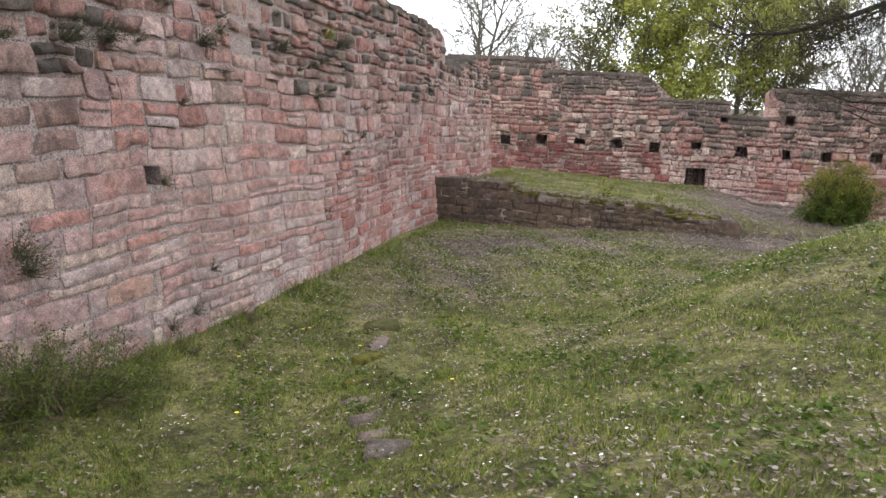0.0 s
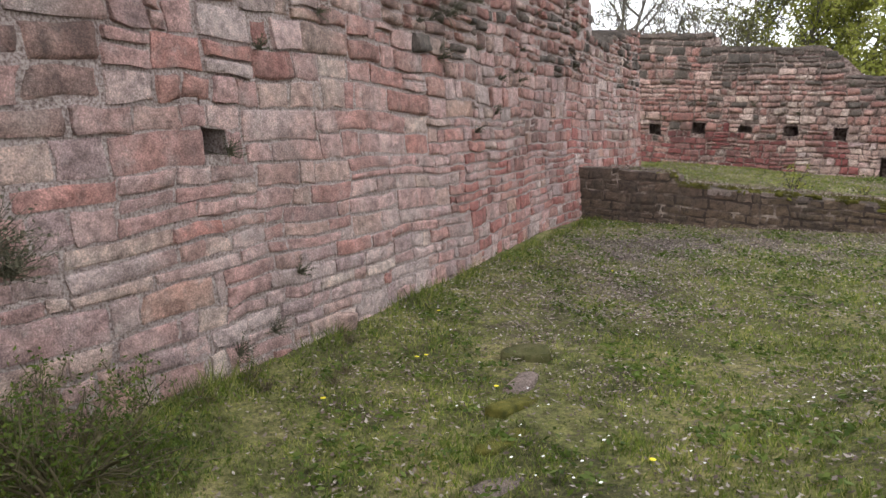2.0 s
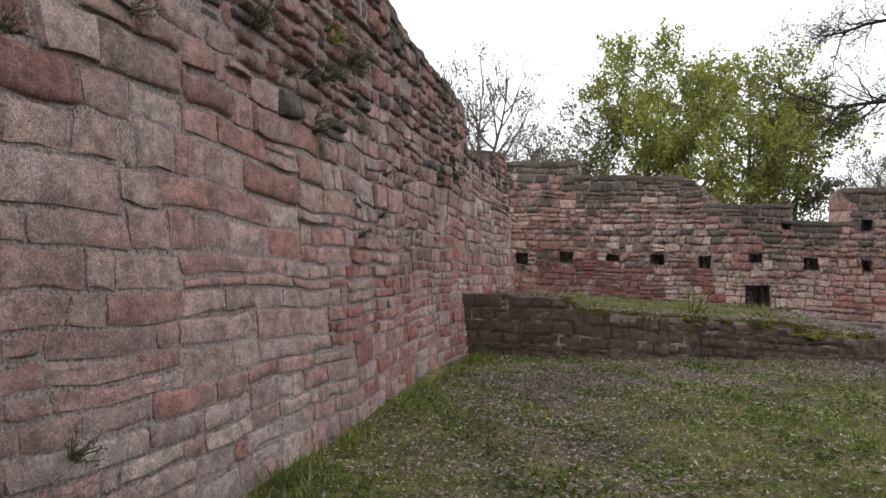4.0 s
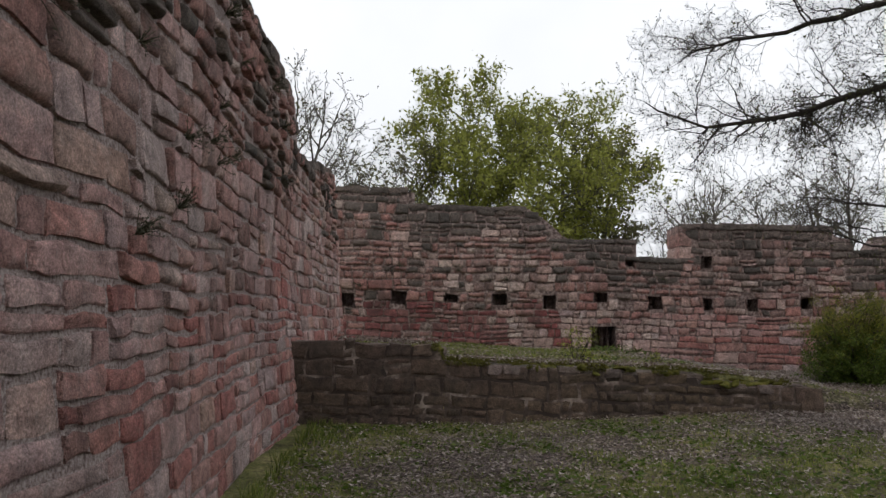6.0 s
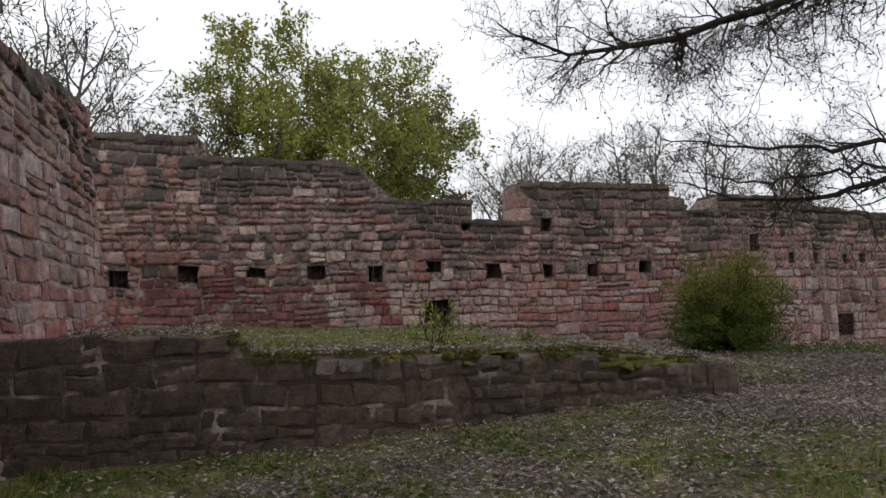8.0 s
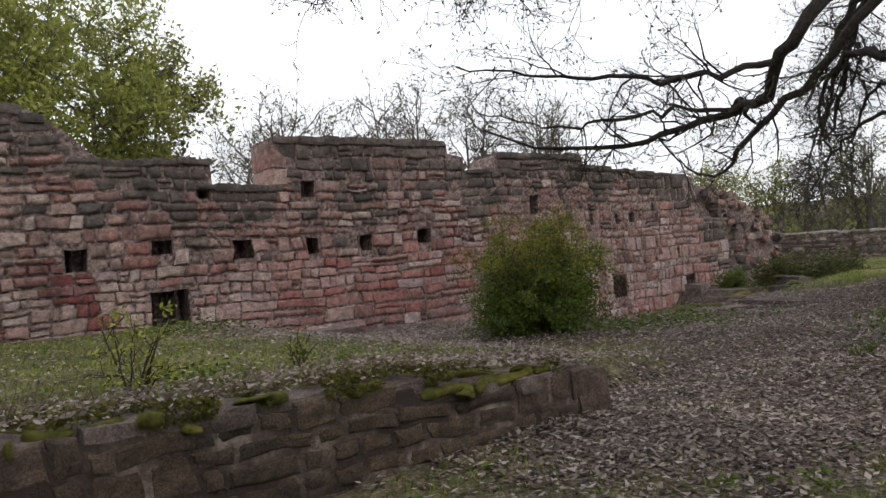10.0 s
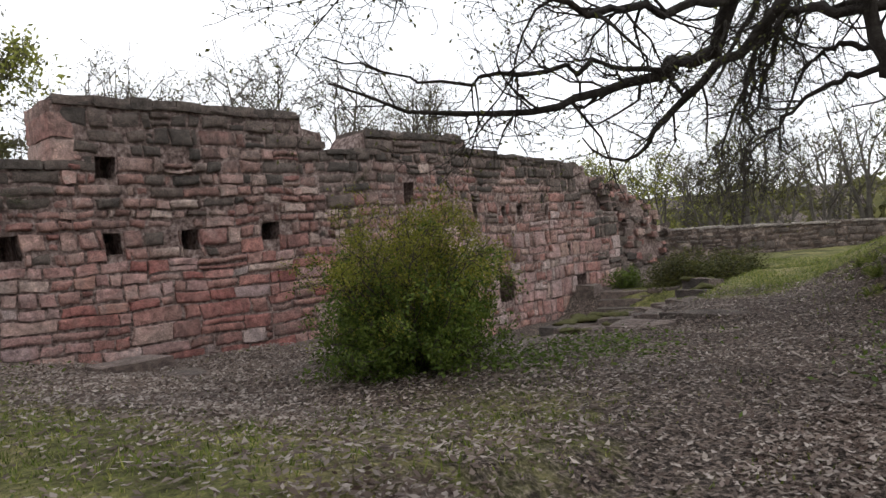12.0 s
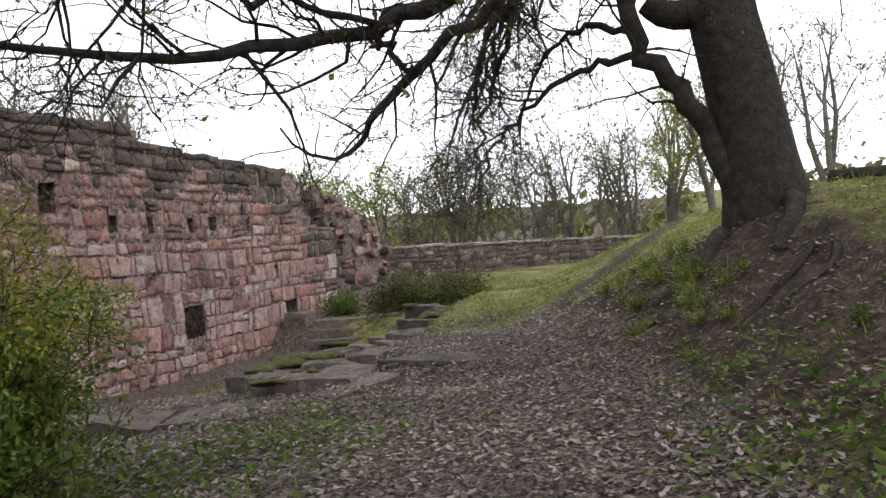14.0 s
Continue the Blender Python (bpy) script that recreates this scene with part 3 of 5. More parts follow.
def north_zone(u, v):
    top = wall_north.height(u)
    w = 0.35 * math.sin(u * 1.7 + v) + 0.25 * math.sin(u * 4.3 + 2 * v)
    pick = (u * 7.31 + v * 12.77) % 1
    if v > top - 0.62 + 0.6 * w or (v > top - 1.3 + w and pick > 0.72):
        return M_GREY, (0.22, 0.7), 0.018, (-0.012, 0.05), 0.12
    if u > 9.2 + w:
        return (M_MIX if v > 1.0 + w or pick < 0.25 else M_PINK), (0.14, 0.42), 0.026, (-0.015, 0.03), 0.1
    if u > 3.8 + 2 * w and v < 0.85 + 0.5 * w:
        return (M_MIXRED if pick < 0.4 else M_PINK if pick < 0.75 else M_MIX), (0.3, 0.95), 0.018, (-0.006, 0.022), 0.1
    if u < -0.3 + 2 * w and v < 0.95 + 0.6 * w:
        return (M_CRIMSON if pick < 0.8 else M_MIX), (0.16, 0.5), 0.02, (-0.012, 0.045), 0.2
    if v < 0.75 + 0.4 * w:
        return (M_PALE if pick < 0.55 else M_PINK), (0.18, 0.5), 0.024, (-0.012, 0.03), 0.2
    return (M_MIX if pick < 0.66 else M_PALE if pick < 0.9 else M_GREY), (0.16, 0.52), 0.022, (-0.012, 0.06), 0.12


NORTH_HOLES = [(-5.2, 1.0, 0.38, 0.36), (-3.85, 1.1, 0.40, 0.34), (-2.49, 1.13, 0.36, 0.2), (-1.2, 1.08, 0.40, 0.30), (0.16, 1.02, 0.36, 0.38),
               (1.54, 1.15, 0.36, 0.25), (3.0, 1.07, 0.40, 0.36), (4.48, 1.07, 0.26, 0.32), (5.72, 1.10, 0.30, 0.32), (7.18, 1.14, 0.36, 0.30),
               (1.61, 0.08, 0.66, 0.60), (2.35, 2.10, 0.24, 0.18), (4.44, 2.22, 0.30, 0.34), (10.63, 1.74, 0.30, 0.50), (11.85, 1.34, 0.20, 0.30),
               (12.72, 1.32, 0.15, 0.31), (13.77, 1.35, 0.16, 0.30), (14.38, 1.37, 0.23, 0.27), (15.5, 1.30, 0.12, 0.26), (13.66, -0.53, 0.56, 0.60),
               (16.86, -0.85, 0.50, 0.75), (16.4, 0.3, 0.12, 0.12), (5.9, -0.95, 0.32, 0.24)]
wall_north = Wall("wall_north", (0, 26.35, 0), (1, 0, 0), (0, -1, 0),
                  [(-6.2, 3.93), (-3.55, 3.92), (-3.5, 3.52), (-0.4, 3.5), (0.1, 3.2), (0.5, 2.75), (0.8, 2.66), (2.5, 2.74), (2.55, 2.25), (3.72, 2.2),
                   (3.76, 3.17), (7.95, 3.2), (8.0, 3.0), (8.42, 2.9), (8.47, 2.57), (9.2, 2.57), (9.5, 2.98), (12.5, 3.0), (12.55, 2.75), (17.4, 2.46),
                   (17.45, 1.9), (17.7, 1.2), (18.9, 1.12), (18.95, 1.0)],
                  -2.2, NORTH_HOLES, 0.0, 0.9, 7, north_zone, M_MORTAR_DARK, "broken curtain wall of red and grey sandstone with beam holes", 0.022, 0.018, (0.36, 0.54), lambda u: (2, 2, 2, 1) if u > 8.6 else (2, 2, 2, 2, 3))
wall_north.lay(lambda u, v: 1.5 < u < 9.5 and v < 1.6)


def low_zone(u, v):
    return M_BROWN, (0.18, 0.55), 0.020, (0.0, 0.016), 0.12


wall_low = Wall("wall_low", (0, 16.97, 0), (1, 0, 0), (0, -1, 0),
                [(-5.3, 0.2), (-3.2, 0.12), (-3.1, -0.06), (0.4, -0.16), (0.44, -0.25), (2.0, -0.32), (2.05, -0.34)],
                -1.1, [], 0.0, 0.85, 11, low_zone, M_MORTAR_LOW, "low remnant wall of damp brown sandstone with mossy top", 0.004, 0.0, (0.36, 0.5), (2, 2, 2, 3))
wall_low.lay(lambda u, v: True)


# ---- plants: shared builders ----
def skin(polys):
    """polys: list of (points n x 3, radii n). Returns the vertices and faces of tapered tubes."""
    V, F = [], []
    for pts, rad in polys:
        pts = np.asarray(pts, float)
        sides = 10 if rad[0] > 0.2 else 7 if rad[0] > 0.06 else 4 if rad[0] > 0.015 else 3
        tan = np.gradient(pts, axis=0)
        tan /= np.linalg.norm(tan, axis=1)[:, None] + 1e-9
        ref = np.array([0.3, 0.2, 1.0]) if abs(tan[0, 2]) < 0.8 else np.array([1.0, 0.2, 0.1])
        a = np.cross(tan, ref)
        a /= np.linalg.norm(a, axis=1)[:, None] + 1e-9
        b = np.cross(tan, a)
        k = len(V)
        ang = np.arange(sides) * 2 * math.pi / sides
        for i in range(len(pts)):
            ring = pts[i] + rad[i] * (np.cos(ang)[:, None] * a[i] + np.sin(ang)[:, None] * b[i])
            V.extend(ring.tolist())
        for i in range(len(pts) - 1):
            for j in range(sides):
                j2 = (j + 1) % sides
                F.append((k + i * sides + j, k + i * sides + j2, k + (i + 1) * sides + j2, k + (i + 1) * sides + j))
    return V, F


def wander(rng, start, way, length, r0, r1, n, bend, lift):
    """A crooked tapered twig."""
    p, d = np.array(start, float), np.array(way, float)
    d /= np.linalg.norm(d)
    pts, rad = [p.copy()], [r0]
    for i in range(n):
        d = d + np.array([rng.gauss(0, bend), rng.gauss(0, bend), rng.gauss(0, bend) + lift])
        d /= np.linalg.norm(d)
        p = p + d * (length / n)
        pts.append(p.copy())
        rad.append(r0 + (r1 - r0) * (i + 1) / n)
    return np.array(pts), rad


def side_way(rng, d, spread):
    d = d / (np.linalg.norm(d) + 1e-9)
    r = np.array([rng.gauss(0, 1), rng.gauss(0, 1), rng.gauss(0, 1)])
    r -= d * (r @ d)
    r /= np.linalg.norm(r) + 1e-9
    return d * math.cos(spread) + r * math.sin(spread)


def branch_out(rng, polys, tips, pts, rad, level, spec):
    """Grows side shoots along a limb; spec: per level (shoots per metre, length, bend, lift)."""
    if level >= len(spec):
        return
    per, ln, bend, lift, frm = spec[level]
    L = np.linalg.norm(np.diff(pts, axis=0), axis=1)
    total = L.sum()
    for _ in range(max(1, int(per * total + rng.random()))):
        f = frm + (1 - frm) * rng.random()
        x = f * (len(pts) - 1)
        i = min(int(x), len(pts) - 2)
        p = pts[i] + (pts[i + 1] - pts[i]) * (x - i)
        r = rad[i] + (rad[i + 1] - rad[i]) * (x - i)
        d = side_way(rng, pts[i + 1] - pts[i], rng.uniform(0.5, 1.15))
        l = ln * rng.uniform(0.5, 1.25)
        r0 = min(r * 0.6, 0.012 * l + 0.004)
        q, qr = wander(rng, p, d, l, max(r0, 0.004), 0.003, 5 if level < 2 else 4, bend, lift)
        polys.append((q, qr))
        if level >= len(spec) - 2:
            tips.append(q[-1])
            tips.append(q[len(q) // 2])
        branch_out(rng, polys, tips, q, qr, level + 1, spec)


def leaves(rng_seed, tips, per, spread, size, flat=0.0):
    """Leaf quads round the tips."""
    g = np.random.RandomState(rng_seed)
    T = np.repeat(np.asarray(tips, float), per, axis=0)
    n = len(T)
    c = T + g.normal(0, spread, (n, 3))
    a = g.normal(0, 1, (n, 3))
    a[:, 2] *= 1 - flat
    a /= np.linalg.norm(a, axis=1)[:, None]
    b = np.cross(a, g.normal(0, 1, (n, 3)))
    b /= np.linalg.norm(b, axis=1)[:, None] + 1e-9
    s = size * g.uniform(0.55, 1.35, (n, 1))
    return np.stack([c - a * s, c + b * s * 0.42, c + a * s, c - b * s * 0.42], 1)


def plant(name, label, category, at, polys, bark, leaf, leaf_mat, wood="trunk", crown="crown", group=""):
    root = new(name)
    root.location = at
    V, F = skin(polys)
    off = np.array(at)
    t = obj(wood, np.array(V) - off, F, bark, root, True)
    if leaf is not None and len(leaf):
        tri_cloud(crown, leaf - off, leaf_mat, root)
    return tagged(root, label, category, group)


def tree(name, label, x, y, height, width, seed, bark, leaf_mat, per, size, lean=0.0, clear=0.25, stems=1, group="", spread=0.28, dense=1.0):
    rng = random.Random(seed)
    z0 = float(ground_z(x, y)) - 0.1
    polys, tips = [], []
    for s in range(stems):
        a = rng.uniform(0, 6.28)
        pts, rad = wander(rng, (x + 0.15 * math.cos(a) * (stems > 1), y + 0.15 * math.sin(a) * (stems > 1), z0),
                          (lean + 0.12 * math.cos(a) * (stems > 1), 0.12 * math.sin(a) * (stems > 1), 1), height * rng.uniform(0.85, 1.0) * (0.8 if stems > 1 else 1), 0.010 * height + 0.02, 0.01, 9, 0.07, 0.05)
        polys.append((pts, rad))
        n = int(13 * dense)
        for i in range(n):
            f = clear + (0.98 - clear) * (i + rng.random()) / n
            k = f * (len(pts) - 1)
            j = min(int(k), len(pts) - 2)
            p = pts[j] + (pts[j + 1] - pts[j]) * (k - j)
            prof = math.sin(math.pi * min(1, (f - clear) / (1 - clear) * 0.8 + 0.2)) ** 0.7
            l = width * (0.35 + 0.65 * prof) * rng.uniform(0.65, 1.15)
            az = i * 2.4 + rng.uniform(-0.5, 0.5)
            el = rng.uniform(0.3, 0.85) if stems == 1 else rng.uniform(0.6, 1.7)
            q, qr = wander(rng, p, (math.cos(az), math.sin(az), el), l, 0.010 * l + 0.012, 0.006, 6, 0.13, 0.05)
            polys.append((q, qr))
            branch_out(rng, polys, tips, q, qr, 0, [(2.8, 0.38 * l, 0.18, 0.05, 0.2), (4.2, 0.15 * l + 0.25, 0.22, 0.04, 0.15)])
    polys = [(q, [max(v * 1.25, 0.011) for v in r]) for q, r in polys]
    leaf = leaves(seed, tips, per, spread, size) if per else None
    return plant(name, label, "tree", (x, y, z0), polys, bark, leaf, leaf_mat, group=group)


# ---- the old oak on the mound ----
def bezier_like(ctrl, r0, r1, n=14):
    """A smooth tapered limb through the control places."""
    c = np.array(ctrl, float)
    t = np.linspace(0, len(c) - 1, n)
    out = []
    for v in t:
        i = min(int(v), len(c) - 2)
        f = v - i
        p0, p1, p2, p3 = c[max(i - 1, 0)], c[i], c[i + 1], c[min(i + 2, len(c) - 1)]
        out.append(0.5 * (2 * p1 + (p2 - p0) * f + (2 * p0 - 5 * p1 + 4 * p2 - p3) * f * f + (3 * p1 - p0 - 3 * p2 + p3) * f ** 3))
    return np.array(out), list(np.linspace(r0, r1, n))


def build_oak():
    rng = random.Random(41)
    polys, tips = [], []
    trunk, _ = bezier_like([(10.4, 16.22, -0.2), (10.4, 16.34, 0.7), (10.4, 16.54, 2.0), (10.45, 16.8, 3.6), (10.5, 16.9, 5.2), (10.7, 17.1, 7.5), (10.9, 17.2, 10.0)], 1, 1, 26)
    tr = [0.36 + 0.24 * math.exp(-max(p[2] - 0.35, 0) / 0.32) - 0.012 * max(p[2] - 1, 0) for p in trunk]
    tr = [max(r, 0.12) for r in tr]
    root = new("oak_tree")
    at = np.array((10.4, 16.3, float(ground_z(10.4, 16.3))))
    root.location = at
    V, F = skin([(trunk, tr)])
    V = np.array(V)
    ang = np.arctan2(V[:, 1] - 16.42, V[:, 0] - 10.4)
    k = 1 + 0.05 * np.sin(5 * ang + V[:, 2]) + 0.035 * np.sin(9 * ang - 1.3 * V[:, 2]) + 0.12 * np.exp(-np.maximum(V[:, 2] - 0.4, 0) / 0.3) * np.sin(4 * ang + 1)
    ax = np.interp(V[:, 2], trunk[:, 2], trunk[:, 0]), np.interp(V[:, 2], trunk[:, 2], trunk[:, 1])
    V[:, 0] = ax[0] + (V[:, 0] - ax[0]) * k
    V[:, 1] = ax[1] + (V[:, 1] - ax[1]) * k
    obj("trunk", V - at, F, M_BARK, root, True)
    limbs = [
        ([(10.25, 16.5, 0.55), (10.2, 16.85, 1.5), (10.15, 17.1, 2.0), (10.1, 17.42, 2.4), (10.05, 17.52, 3.2), (9.95, 17.8, 4.4), (9.5, 18.6, 5.6)], 0.12, 0.07),
        ([(10.45, 16.9, 5.6), (10.1, 17.5, 4.6), (9.4, 18.1, 3.5), (9.55, 18.9, 2.92), (9.5, 19.62, 2.45), (9.8, 20.25, 2.16), (10.3, 20.7, 1.95), (10.2, 21.2, 1.77), (10.25, 21.8, 2.2)], 0.10, 0.014),
        ([(10.4, 16.9, 5.9), (9.0, 17.4, 4.7), (7.5, 17.8, 3.35), (7.4, 18.2, 2.9), (7.7, 18.6, 2.47), (8.0, 19.2, 2.5), (7.5, 19.65, 2.35), (6.75, 19.8, 2.1), (6.3, 20.3, 2.05), (5.6, 21.0, 2.2), (4.9, 21.6, 2.5)], 0.12, 0.012),
        ([(7.9, 19.0, 2.5), (8.5, 19.55, 2.6), (8.95, 19.7, 2.6), (9.5, 19.65, 2.46)], 0.045, 0.03),
        ([(7.4, 18.2, 2.9), (6.6, 18.4, 2.75), (5.6, 18.6, 2.6), (4.6, 18.85, 2.6), (4.1, 19.5, 2.75), (3.6, 20.3, 3.0)], 0.055, 0.01),
        ([(8.0, 19.25, 2.5), (7.0, 19.6, 2.5), (5.9, 20.0, 2.38), (5.5, 20.6, 2.4), (4.6, 21.2, 2.7)], 0.04, 0.01),
        ([(9.9, 17.5, 4.8), (10.6, 18.4, 4.2), (11.6, 19.2, 3.2), (12.2, 19.8, 2.4), (12.6, 20.1, 1.7)], 0.07, 0.012),
        ([(10.3, 17.3, 5.2), (11.2, 18.6, 4.4), (12.4, 19.6, 3.6), (13.2, 20.5, 2.6), (13.6, 21.0, 1.8)], 0.07, 0.012),
        ([(10.1, 17.45, 2.6), (10.6, 18.2, 2.9), (11.4, 18.9, 2.5), (12.0, 19.4, 1.7)], 0.045, 0.01),
        ([(10.45, 17.0, 5.9), (8.5, 18.0, 6.6), (6.0, 18.9, 6.6), (3.8, 19.6, 6.1), (1.8, 20.4, 5.8)], 0.14, 0.02),
        ([(10.4, 16.9, 6.4), (8.0, 17.2, 6.3), (6.2, 17.6, 5.5), (4.7, 18.0, 4.7), (3.05, 19.0, 4.25), (2.0, 20.0, 4.2), (0.9, 20.6, 4.8)], 0.13, 0.012),
        ([(4.7, 18.0, 4.7), (4.3, 18.3, 4.4), (3.8, 18.8, 4.25)], 0.045, 0.01),
        ([(3.05, 19.0, 4.25), (3.5, 19.5, 4.3), (3.9, 20.2, 4.3)], 0.035, 0.01),
        ([(6.2, 17.6, 5.5), (5.4, 17.4, 4.9), (4.8, 17.6, 4.5), (4.2, 18.0, 4.3)], 0.045, 0.01),
        ([(10.4, 16.7, 4.6), (8.4, 16.4, 5.6), (6.0, 16.3, 5.7), (4.0, 16.6, 5.2)], 0.13, 0.02),
        ([(10.5, 16.9, 4.8), (11.6, 18.4, 5.0), (12.8, 19.6, 4.6), (13.9, 20.6, 4.1), (15.0, 21.6, 3.4)], 0.12, 0.02),
        ([(10.3, 16.9, 3.2), (10.0, 17.6, 3.1), (10.3, 18.5, 3.4), (11.2, 19.4, 3.0), (12.2, 20.0, 2.2)], 0.09, 0.015),
        ([(10.5, 16.6, 3.2), (10.6, 16.0, 3.7), (10.8, 15.4, 4.4), (11.0, 14.6, 5.0)], 0.17, 0.05),
        ([(10.6, 16.2, 2.9), (10.9, 15.5, 3.0), (11.2, 14.7, 2.7), (11.4, 13.8, 2.9)], 0.07, 0.015),
        ([(10.05, 17.55, 3.2), (10.6, 18.7, 3.4), (11.6, 19.5, 2.9), (12.6, 20.2, 2.0)], 0.06, 0.012),
        ([(10.1, 17.42, 2.4), (10.15, 18.2, 2.25), (10.3, 19.0, 1.75), (10.4, 19.4, 1.1)], 0.05, 0.01),
    ]
    THICK = {0: 0.6, 1: 0.75, 2: 0.75, 3: 0.5, 4: 1.1, 5: 0.8, 6: 1.4, 7: 1.4, 8: 1.3, 9: 1.7, 10: 1.6, 11: 1.9, 12: 1.9, 13: 1.9, 14: 1.6}
    for number, (ctrl, r0, r1) in enumerate(limbs):
        thick = THICK.get(number, 0.8)
        pts, rad = bezier_like(ctrl, r0, r1, 22)
        for i in range(3, len(pts)):
            pts[i] += np.array([rng.gauss(0, 0.035), rng.gauss(0, 0.035), rng.gauss(0, 0.035)])
        mine, tip = [(pts, rad)], []
        branch_out(rng, mine, tip, pts, rad, 0, [(3.8 * thick, 1.15, 0.3, 0.025, 0.2), (5.6 * thick, 0.58, 0.32, 0.03, 0.1), (6.4, 0.26, 0.3, 0.04, 0.2)])
        V, F = skin(mine)
        obj("limb", np.array(V) - at, F, M_BARK, root, True)
        tips += tip
    tips = [t for t in tips]
    tri_cloud("leaves", leaves(5, tips[::2], 1, 0.025, 0.026) - at, M_LEAF_BUD, root)
    stub, sr = bezier_like([(10.3, 16.8, 2.75), (10.2, 17.15, 2.75), (10.15, 17.35, 2.9)], 0.17, 0.12, 6)
    V, F = skin([(stub, sr)])
    obj("broken_limb", np.array(V) - at, F, M_BARK, root, True)
    for k, (ax0, ay0, ax1, ay1, r0) in enumerate([(10.0, 16.7, 9.3, 17.3, 0.10), (9.95, 16.2, 9.1, 16.3, 0.11), (10.5, 15.8, 10.3, 14.9, 0.10), (9.3, 15.9, 8.15, 16.85, 0.045), (9.0, 15.95, 8.0, 16.6, 0.04), (8.6, 15.4, 7.4, 15.9, 0.05), (9.9, 17.0, 8.9, 17.5, 0.04)]):
        r = [(ax0 + (ax1 - ax0) * t + 0.07 * math.sin(7 * t + k), ay0 + (ay1 - ay0) * t + 0.07 * math.cos(6 * t + 2 * k)) for t in np.linspace(0, 1, 9)]
        pts = np.array([(px, py, float(ground_z(px, py)) + 0.03 - 0.006 * i) for i, (px, py) in enumerate(r)])
        V, F = skin([(pts, list(np.linspace(r0, r0 * 0.4, 9)))])
        obj("root", np.array(V) - at, F, M_BARK, root, True)
    return tagged(root, "old dark-barked oak with crooked limbs and fresh buds", "tree")


build_oak()

# ---- trees beyond the walls ----
G = "trees beyond the wall"
tree("birch_tree", "tall rounded tree in fresh yellow-green leaf behind the ruin", -1.0, 45, 13.8, 4.6, 11, M_GREYBARK, M_LEAF_BIRCH, 6, 0.125, 0.0, 0.16, 1, G, 0.17, 2.0)
tree("birch_tree", "broad tree in fresh yellow-green leaf behind the ruin", 4.8, 46, 14.2, 4.8, 12, M_GREYBARK, M_LEAF_BIRCH, 5, 0.125, 0.0, 0.14, 1, G, 0.17, 2.0)
tree("birch_tree", "broad tree in olive-green spring leaf behind the ruin", 7.4, 48, 13.6, 3.6, 13, M_GREYBARK, M_LEAF_OLIVE, 5, 0.12, 0.0, 0.14, 1, G, 0.15, 1.8)
tree("birch_tree", "leafy yellow-green tree low behind the ruin", 2.0, 43, 8.5, 3.0, 14, M_GREYBARK, M_LEAF_BIRCH, 6, 0.13, 0.0, 0.1, 1, G, 0.17, 1.6)
tree("birch_tree", "olive-green tree with thin spring foliage", -4.6, 46, 11.5, 3.8, 15, M_GREYBARK, M_LEAF_OLIVE, 3, 0.11, 0.0, 0.14, 1, G, 0.15, 1.8)
for k, (x, y, h) in enumerate([(11.5, 43, 12.5), (13.8, 41, 12.5), (16.2, 41, 13), (18.8, 42, 12.5), (21.5, 41, 12), (9.6, 42, 11), (-7.2, 31, 10.5), (24.5, 40, 12), (27.5, 42, 13), (-5.6, 34, 8)]):
    tree("bare_tree", "grey-brown tree still nearly bare in early spring", x, y, h, 3.2, 30 + k, M_GREYBARK, M_LEAF_OLIVE, 1, 0.06, 0.0, 0.12, 2, "bare trees", 0.12, 1.25)
for k, (x, y, h) in enumerate([(28.5, 33, 4.5), (31, 35, 6.5), (33, 31, 6), (33.5, 28.0, 7.5), (36, 29.5, 7), (38, 25.5, 7), (34.5, 23.5, 7.5), (40, 21.5, 8), (35, 19.5, 8), (39, 16.5, 8.5), (33, 13.5, 9), (36, 10, 9), (30, 30.5, 4.5), (31.5, 26.0, 4.5), (32.5, 21.5, 5), (29.5, 35, 4.5), (30.5, 33.0, 5), (32, 29.5, 5), (33, 25, 5.5), (34, 21, 6), (33, 17.5, 6.5), (38, 19.5, 8.5), (34.5, 15.5, 8)]):
    tree("thicket_tree", "slender tree with sparse early leaves beyond the parapet", x, y, h, 2.1, 60 + k, M_GREYBARK, M_LEAF_BIRCH if k % 4 == 0 else M_LEAF_OLIVE, 3 if k % 4 == 0 else 1, 0.075, 0.0, 0.06, 3, "thicket beyond the parapet", 0.18, 0.55)


